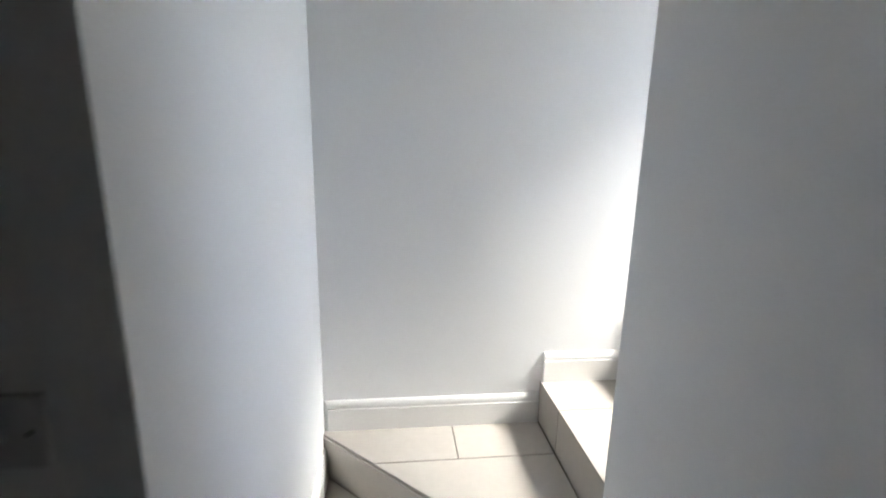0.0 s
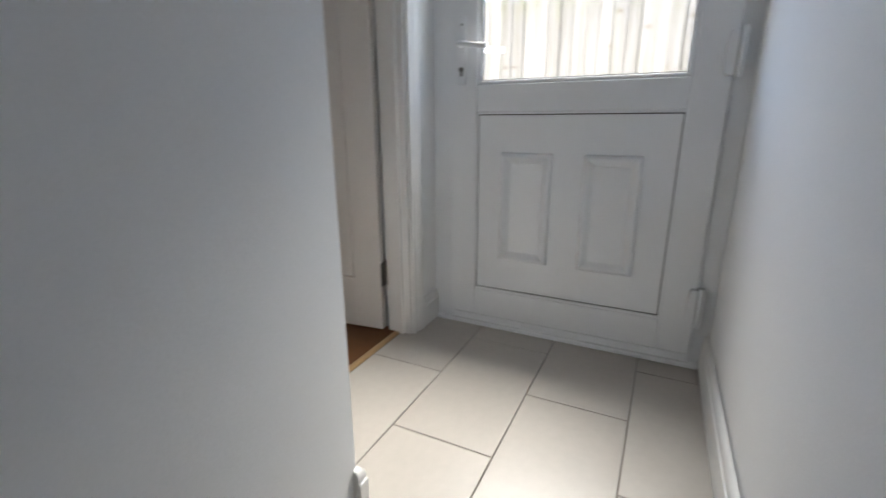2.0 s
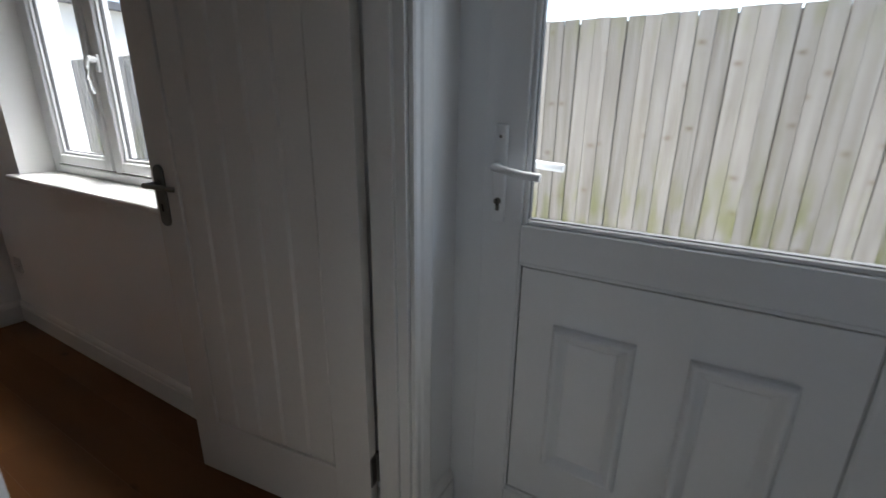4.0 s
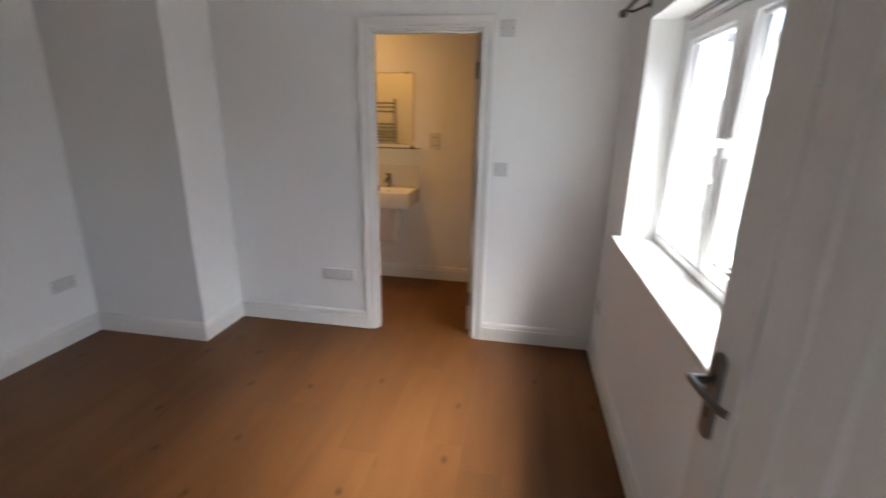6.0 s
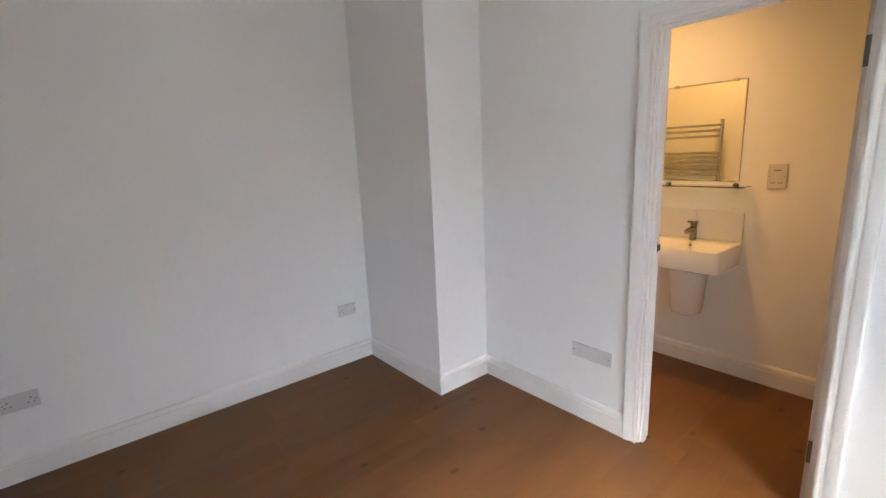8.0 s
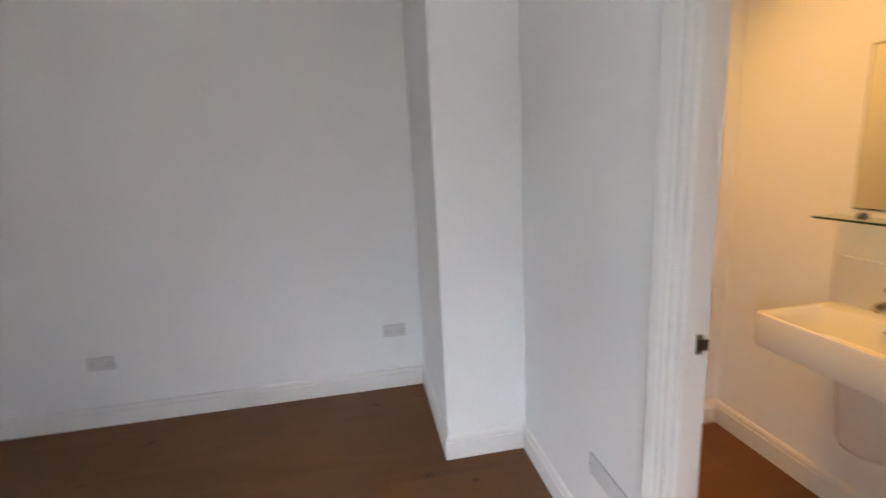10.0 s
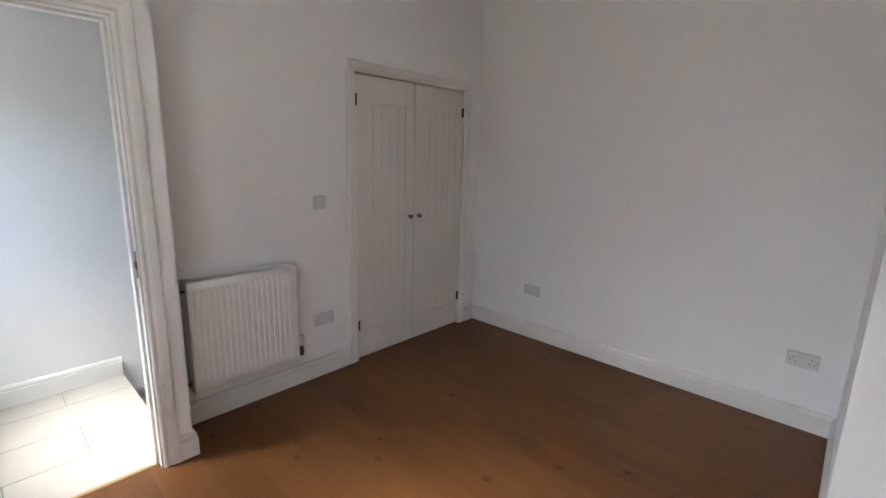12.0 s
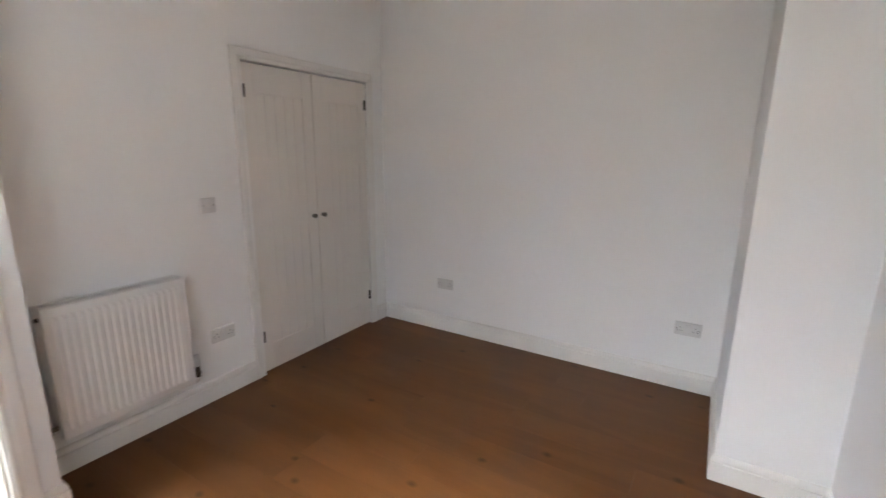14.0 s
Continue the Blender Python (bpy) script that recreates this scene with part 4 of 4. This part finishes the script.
# ---- radiator ----
def radiator():
    w, z0, z1, yb, yf = 0.59, 0.220, 0.826, 0.032, 0.135
    ob = thing("radiator", pose(-1.247, -0.01, 0), "white ribbed panel radiator with a top grille, on the wall", "radiator")
    bm, n = B(), 17
    x0, x1 = -w / 2 + 0.028, w / 2 - 0.028
    prof = []
    for i in range(n):
        a, p = x0 + (x1 - x0) * i / n, (x1 - x0) / n
        prof += [(a, 0.0), (a + p * 0.22, 0.0), (a + p * 0.36, 0.0085), (a + p * 0.80, 0.0085), (a + p * 0.94, 0.0)]
    prof.append((x1, 0.0))
    levels = [(z0 + 0.035, 0.0), (z0 + 0.055, 1.0), (z1 - 0.055, 1.0), (z1 - 0.035, 0.0)]
    grid = [[bm.verts.new((x, yf + 0.001 - 0.0085 + d * k, z)) for x, d in prof] for z, k in levels]
    for u, v in zip(grid, grid[1:]):
        for i in range(len(prof) - 1):
            bm.faces.new((u[i], u[i + 1], v[i + 1], v[i]))
    bmesh.ops.recalc_face_normals(bm, faces=bm.faces)
    part("ribbed_face", bm, RADW, ob)
    bm = box(B(), -w / 2, w / 2, yf - 0.020, yf - 0.0085, z0, z1, 0.005, 2)
    part("panel", bm, RADW, ob, smooth=True)
    part("back_panel", box(B(), -w / 2 + 0.01, w / 2 - 0.01, yb, yb + 0.012, z0 + 0.01, z1 - 0.012, 0.003), RADW, ob)
    for s in (-1, 1):
        part("side_panel", box(B(), s * w / 2 - 0.002, s * w / 2 + 0.002, yb - 0.002, yf - 0.006, z0 + 0.01, z1 + 0.002, 0.001), RADW, ob)
    part("grille_dark", box(B(), -w / 2 + 0.004, w / 2 - 0.004, yb + 0.013, yf - 0.021, z1 - 0.030, z1 - 0.024), DARK, ob, "dark gap under the grille")
    tg = part("top_grille", box(B(), -w / 2, w / 2, yb - 0.002, yb + 0.006, z1 - 0.008, z1 + 0.003, 0.001), RADW, ob)
    part("grille_edge", box(B(), -w / 2, w / 2, yf - 0.022, yf - 0.014, z1 - 0.008, z1 + 0.003, 0.001), RADW, tg)
    me = mesh_of("slat", box(B(), -0.0016, 0.0016, yb + 0.006, yf - 0.022, z1 - 0.006, z1 - 0.0005), RADW)
    k = 34
    for i in range(k):
        p = new("slat", me)
        p.parent, p.location = tg, (-w / 2 + 0.008 + (w - 0.016) * i / (k - 1), 0, 0)
    yv = (yb + yf) / 2
    for s, trv in ((-1, True), (1, False)):
        xv = s * (w / 2 + 0.040)
        bm = rod(B(), (s * w / 2, yv, z0 + 0.050), (xv, yv, z0 + 0.050), 0.0105, 12)
        rod(bm, (xv, yv, z0 + 0.012), (xv, yv, z0 + 0.078), 0.0135, 6)
        rod(bm, (xv, yv, z0 + 0.030), (xv, yv, z0 + 0.042), 0.0165, 6)
        v = part("valve", bm, BRONZE if trv else STEEL, ob, "nickel valve body", True)
        bm = rod(B(), (xv, yv, z0 + 0.078), (xv, yv, z0 + (0.140 if trv else 0.112)), 0.0190 if trv else 0.0155, 20, 0.0165 if trv else 0.0135)
        part("valve_cap", bm, PLASTIC, v, "white plastic valve cap", True)
        part("pipe", sweep(B(), [(xv, yv, z0 + 0.014), (xv, yv, z0 - 0.012), (xv, yv - 0.014, z0 - 0.024), (xv, 0.0, z0 - 0.024)], 0.0075, 12), GLOSS, v, "white painted pipe", True)
    part("air_vent", rod(B(), (w / 2 + 0.002, yv + 0.01, z1 - 0.045), (w / 2 + 0.016, yv + 0.01, z1 - 0.045), 0.009, 12), BRONZE, ob, "dark air vent plug", True)


radiator()


# ---- bathroom ----
def rounded(w, d, r, n=5, cx=0.0, cy=0.0):
    pts = []
    for sx, sy, a0 in ((1, 1, 0), (-1, 1, 90), (-1, -1, 180), (1, -1, 270)):
        for i in range(n + 1):
            a = radians(a0 + 90 * i / n)
            pts.append((cx + sx * (w / 2 - r) + r * math.cos(a), cy + sy * (d / 2 - r) + r * math.sin(a)))
    return pts


def loops(bm, rings, close_first=True, close_last=True):
    vs = [[bm.verts.new((x, y, z)) for x, y in pts] for pts, z in rings]
    for u, v in zip(vs, vs[1:]):
        for i in range(len(u)):
            j = (i + 1) % len(u)
            bm.faces.new((u[i], u[j], v[j], v[i]))
    if close_first:
        bm.faces.new(vs[0])
    if close_last:
        bm.faces.new(vs[-1])
    bmesh.ops.recalc_face_normals(bm, faces=bm.faces)
    return bm


def washbasin():
    w, d = 0.52, 0.392
    ob = thing("washbasin", pose(-1.66, 4.10 - d / 2 - 0.002, 0.738), "white ceramic wall-hung washbasin with a semi-pedestal", "washbasin")
    bm = loops(B(), [(rounded(w - 0.03, d - 0.03, 0.03), 0.0), (rounded(w - 0.008, d - 0.008, 0.028), 0.006), (rounded(w, d, 0.026), 0.02), (rounded(w, d, 0.026), 0.128),
                     (rounded(w - 0.006, d - 0.006, 0.024), 0.136), (rounded(w - 0.022, d - 0.022, 0.020), 0.138),
                     (rounded(w - 0.034, d - 0.125, 0.035, cy=-0.040), 0.134), (rounded(w - 0.06, d - 0.15, 0.05, cy=-0.040), 0.105),
                     (rounded(w - 0.12, d - 0.20, 0.06, cy=-0.04), 0.045), (rounded(w - 0.30, d - 0.30, 0.05, cy=-0.04), 0.028)])
    part("bowl", bm, CERAMIC, ob, smooth=True)
    part("waste", rod(B(), (0, -0.04, 0.027), (0, -0.04, 0.031), 0.03, 20), CHROME, ob, "chrome waste ring", True)
    part("overflow", rod(B(), (0, 0.0965, 0.102), (0, 0.083, 0.099), 0.0125, 18), DARK, ob, "dark overflow hole with a chrome ring", True)
    part("overflow_ring", rod(B(), (0, 0.0985, 0.102), (0, 0.0865, 0.0995), 0.0165, 20), CHROME, ob, "chrome overflow ring", True)
    bm = loops(B(), [(rounded(0.13, 0.16, 0.055, cy=0.09), -0.345), (rounded(0.165, 0.19, 0.07, cy=0.095), -0.338), (rounded(0.18, 0.20, 0.075, cy=0.09), -0.31), (rounded(0.20, 0.215, 0.08, cy=0.085), -0.15), (rounded(0.235, 0.23, 0.08, cy=0.075), 0.012)])
    part("pedestal", bm, CERAMIC, ob, "white ceramic semi-pedestal", True)


washbasin()
tap = thing("basin_tap", pose(-1.67, 4.048, 0.868), "chrome single-lever basin mixer tap", "tap")
bm = rod(B(), (0, 0, 0), (0, 0, 0.006), 0.026, 20)
rod(bm, (0, 0, 0.004), (0, 0, 0.105), 0.021, 20, 0.0195)
part("body", bm, TAPCHROME, tap, smooth=True)
part("spout", sweep(B(), [(0, -0.01, 0.070), (0, -0.05, 0.078), (0, -0.095, 0.076), (0, -0.112, 0.066)], 0.0145, 12), TAPCHROME, tap, smooth=True)
part("lever", prism(B(), [(-0.015, 0.02), (0.015, 0.02), (0.012, -0.085), (-0.012, -0.085)], 0.118, 0.130), TAPCHROME, tap, smooth=True, at=pose(0, 0, -0.004, -7))
part("lever_cap", rod(B(), (0, 0, 0.104), (0, 0, 0.122), 0.0205, 20), TAPCHROME, tap, smooth=True)

sb = thing("splashback", pose(-1.675, 4.10, 0.868), "glossy white tiled splashback above the basin", "splashback")
for i in range(2):
    part("tile", box(B(), -0.27 + i * 0.2705, -0.0005 + i * 0.2705, -0.009, 0, 0, 0.195, 0.002), CERAMIC, sb)

mr = thing("bathroom_mirror", pose(-1.68, 4.10, 1.25), "frameless rectangular wall mirror hanging above the basin", "mirror")
bm = B()
w, h = 0.455, 0.59
prism_face = [(-w / 2, 0), (w / 2, 0), (w / 2, h), (-w / 2, h)]
back, front = [bm.verts.new((x, -0.003, z)) for x, z in prism_face], [bm.verts.new((x * 0.98, -0.006, 0.005 + z * 0.983)) for x, z in prism_face]
bm.faces.new(front), bm.faces.new(back)
for i in range(4):
    bm.faces.new((back[i], back[(i + 1) % 4], front[(i + 1) % 4], front[i]))
bmesh.ops.recalc_face_normals(bm, faces=bm.faces)
part("mirror_glass", bm, MIRROR, mr)
part("backing", box(B(), -w / 2 - 0.002, w / 2 + 0.002, -0.0028, 0, -0.002, h + 0.002), BRONZE, mr, "dark mirror edge")
for x in (-0.17, 0.17):
    part("clip", box(B(), x - 0.012, x + 0.012, -0.012, 0, h - 0.008, h + 0.010, 0.002), CHROME, mr, "chrome mirror clip")

sh = thing("glass_shelf", pose(-1.665, 4.10, 1.222), "clear glass shelf on chrome brackets below the mirror", "shelf")
part("shelf_glass", box(B(), -0.285, 0.285, -0.135, -0.012, -0.003, 0.003, 0.0015), SHELFGLASS, sh)
part("front_edge", box(B(), -0.285, 0.285, -0.1385, -0.1352, -0.004, 0.004), material("dark_green_glass_edge", (0.02, 0.05, 0.04), 0.15, bump=0), sh, "dark green glass edge")
for x in (-0.20, 0.20):
    bm = rod(B(), (x, 0, 0), (x, -0.012, 0), 0.017, 18)
    rod(bm, (x, -0.01, 0), (x, -0.03, 0), 0.011, 16)
    rod(bm, (x, -0.022, -0.014), (x, -0.022, 0.014), 0.010, 16)
    part("bracket", bm, TAPCHROME, sh, "chrome shelf bracket", True)

tr = thing("towel_rail", pose(-2.125, 3.155, 0.86), "chrome ladder towel rail on the bathroom wall", "towel rail")
for s in (-1, 1):
    part("upright", rod(B(), (s * 0.235, 0, 0), (s * 0.235, 0, 0.80), 0.015, 16), CHROME, tr, smooth=True)
    for z in (0.06, 0.72):
        part("wall_bracket", rod(B(), (s * 0.19, -0.06, z), (s * 0.19, 0.012, z), 0.011, 12), CHROME, tr, smooth=True)
bar = mesh_of("bar", rod(B(), (-0.235, 0.012, 0), (0.235, 0.012, 0), 0.0095, 12), CHROME, True)
for z in (0.075, 0.11, 0.145, 0.18, 0.215, 0.25, 0.365, 0.40, 0.435, 0.47, 0.505, 0.54, 0.67, 0.715, 0.757):
    b = new("bar", bar)
    b.parent, b.location = tr, (0, 0, z)

cl = thing("ceiling_light", pose(-1.88, 3.44, TOP), "round white bathroom ceiling light with a warm glow", "lamp")
part("housing", rod(B(), (0, 0, -0.05), (0, 0, 0), 0.16, 32), PLASTIC, cl, smooth=True)


# ---- floor boards and tiles ----
def boards(x0, x1, y0, y1, parent, seed):
    """Laminate boards 0.19 wide along y, with staggered ends."""
    rng = random.Random(seed)
    w, ln = 0.192, 1.22
    shared = {}
    n = int(math.ceil((x1 - x0) / w))
    for i in range(n):
        a, b = x0 + i * w, min(x0 + (i + 1) * w, x1)
        y = y0 - rng.random() * ln
        while y < y1:
            s, e = max(y, y0), min(y + ln, y1)
            y += ln
            if e - s < 0.01:
                continue
            key = (round(b - a, 3), round(e - s, 3))
            if key not in shared:
                bm = box(B(), 0.0002, b - a - 0.0002, 0.0002, e - s - 0.0002, -0.011, 0)
                shared[key] = mesh_of("board", bm, OAK)
            ob = new("board", shared[key])
            ob.parent = parent
            ob.location = (a, s, 0)


boards(-3.37, -0.875, -0.09, 2.995, floor_wood, 3)
boards(-0.875, 0.045, 0.222, 2.995, floor_wood, 5)
boards(-1.455, -0.777, 2.995, 3.095, floor_wood, 7)
boards(-2.48, -0.58, 3.095, 4.10, floor_wood, 9)


def tile(parent, outline, z0, z1, name="tile"):
    bm = prism(B(), outline, z0, z1)
    top = [e for e in bm.edges if all(abs(v.co.z - z1) < 1e-6 for v in e.verts)]
    bmesh.ops.bevel(bm, geom=top, offset=0.0015, segments=1, affect="EDGES", profile=0.5)
    return part(name, bm, TILE, parent)


G = 0.0016
rows = [(NY, -0.70), (-0.70, -0.39), (-0.39, -0.08), (-0.08, 0.208)]
cuts = [-0.505, -0.204, -0.519, -0.2]
for (y0, y1), c in zip(rows, cuts):
    xs = [S1 - 0.008] + [c + k * 0.605 for k in range(-2, 3) if -0.78 < c + k * 0.605 < 0.31] + [0.33]
    for a, b in zip(xs, xs[1:]):
        tile(floor_hall, [(a + G, y0 + G), (b - G, y0 + G), (b - G, y1 - G), (a + G, y1 - G)], -0.010, 0)
# treads
for y0, y1 in ((NY, -0.40), (-0.40, SN)):
    tile(stairs, [(S2 - 0.008, y0 + G), (S1 - 0.010, y0 + G), (S1 - 0.010, y1 - G), (S2 - 0.008, y1 - G)], -0.190, -0.18, "tread_tile")
k = (-0.94 - SN + 0.03) / (NX - SW)
xa = SW + (-0.40 - SN + 0.03) / k
tile(stairs, [(SW + 0.002, SN - 0.003), (-1.559, SN - 0.003), (-1.559, -0.398), (xa + 0.002, -0.398), (SW + 0.002, SN - 0.032)], -0.37, -0.36, "tread_tile")
tile(stairs, [(-1.555, SN - 0.003), (S2 - 0.012, SN - 0.003), (S2 - 0.012, -0.398), (-1.555, -0.398)], -0.37, -0.36, "tread_tile")
tile(stairs, [(xa + 0.004, -0.402), (S2 - 0.012, -0.402), (S2 - 0.012, -0.94), (NX + 0.002, -0.94)], -0.37, -0.36, "tread_tile")
tile(stairs, [(SW + 0.002, SN - 0.045), (SW + 0.002, -0.942), (NX - 0.012, -0.942)], -0.55, -0.54, "tread_tile")


def riser(a, b, z0, z1, thick=0.008):
    """An upright tile from a to b that faces to the left of that direction."""
    a, b = Vector((*a, 0)), Vector((*b, 0))
    d = (b - a).normalized()
    n = Vector((-d.y, d.x, 0)) * thick
    bm = prism(B(), [(a.x, a.y), (b.x, b.y), (b.x + n.x, b.y + n.y), (a.x + n.x, a.y + n.y)], z0, z1)
    bmesh.ops.bevel(bm, geom=list(bm.edges), offset=0.0012, segments=1, affect="EDGES")
    return part("riser_tile", bm, TILE, stairs)


riser((S1, NY + 0.002), (S1, -0.402), -0.178, -0.0105)
riser((S1, -0.398), (S1, SN - 0.002), -0.178, -0.0105)
riser((S2, NY + 0.002), (S2, -0.402), -0.358, -0.1905)
riser((S2, -0.398), (S2, SN - 0.002), -0.358, -0.1905)
xm = (NX + SW) / 2
ym = (-0.94 + SN - 0.03) / 2
riser((NX, -0.94), (xm + 0.002, ym - 0.002), -0.538, -0.3705)
riser((xm - 0.002, ym + 0.002), (SW, SN - 0.03), -0.538, -0.3705)
riser((NX, -0.942), (SW, -0.942), -0.718, -0.5505)
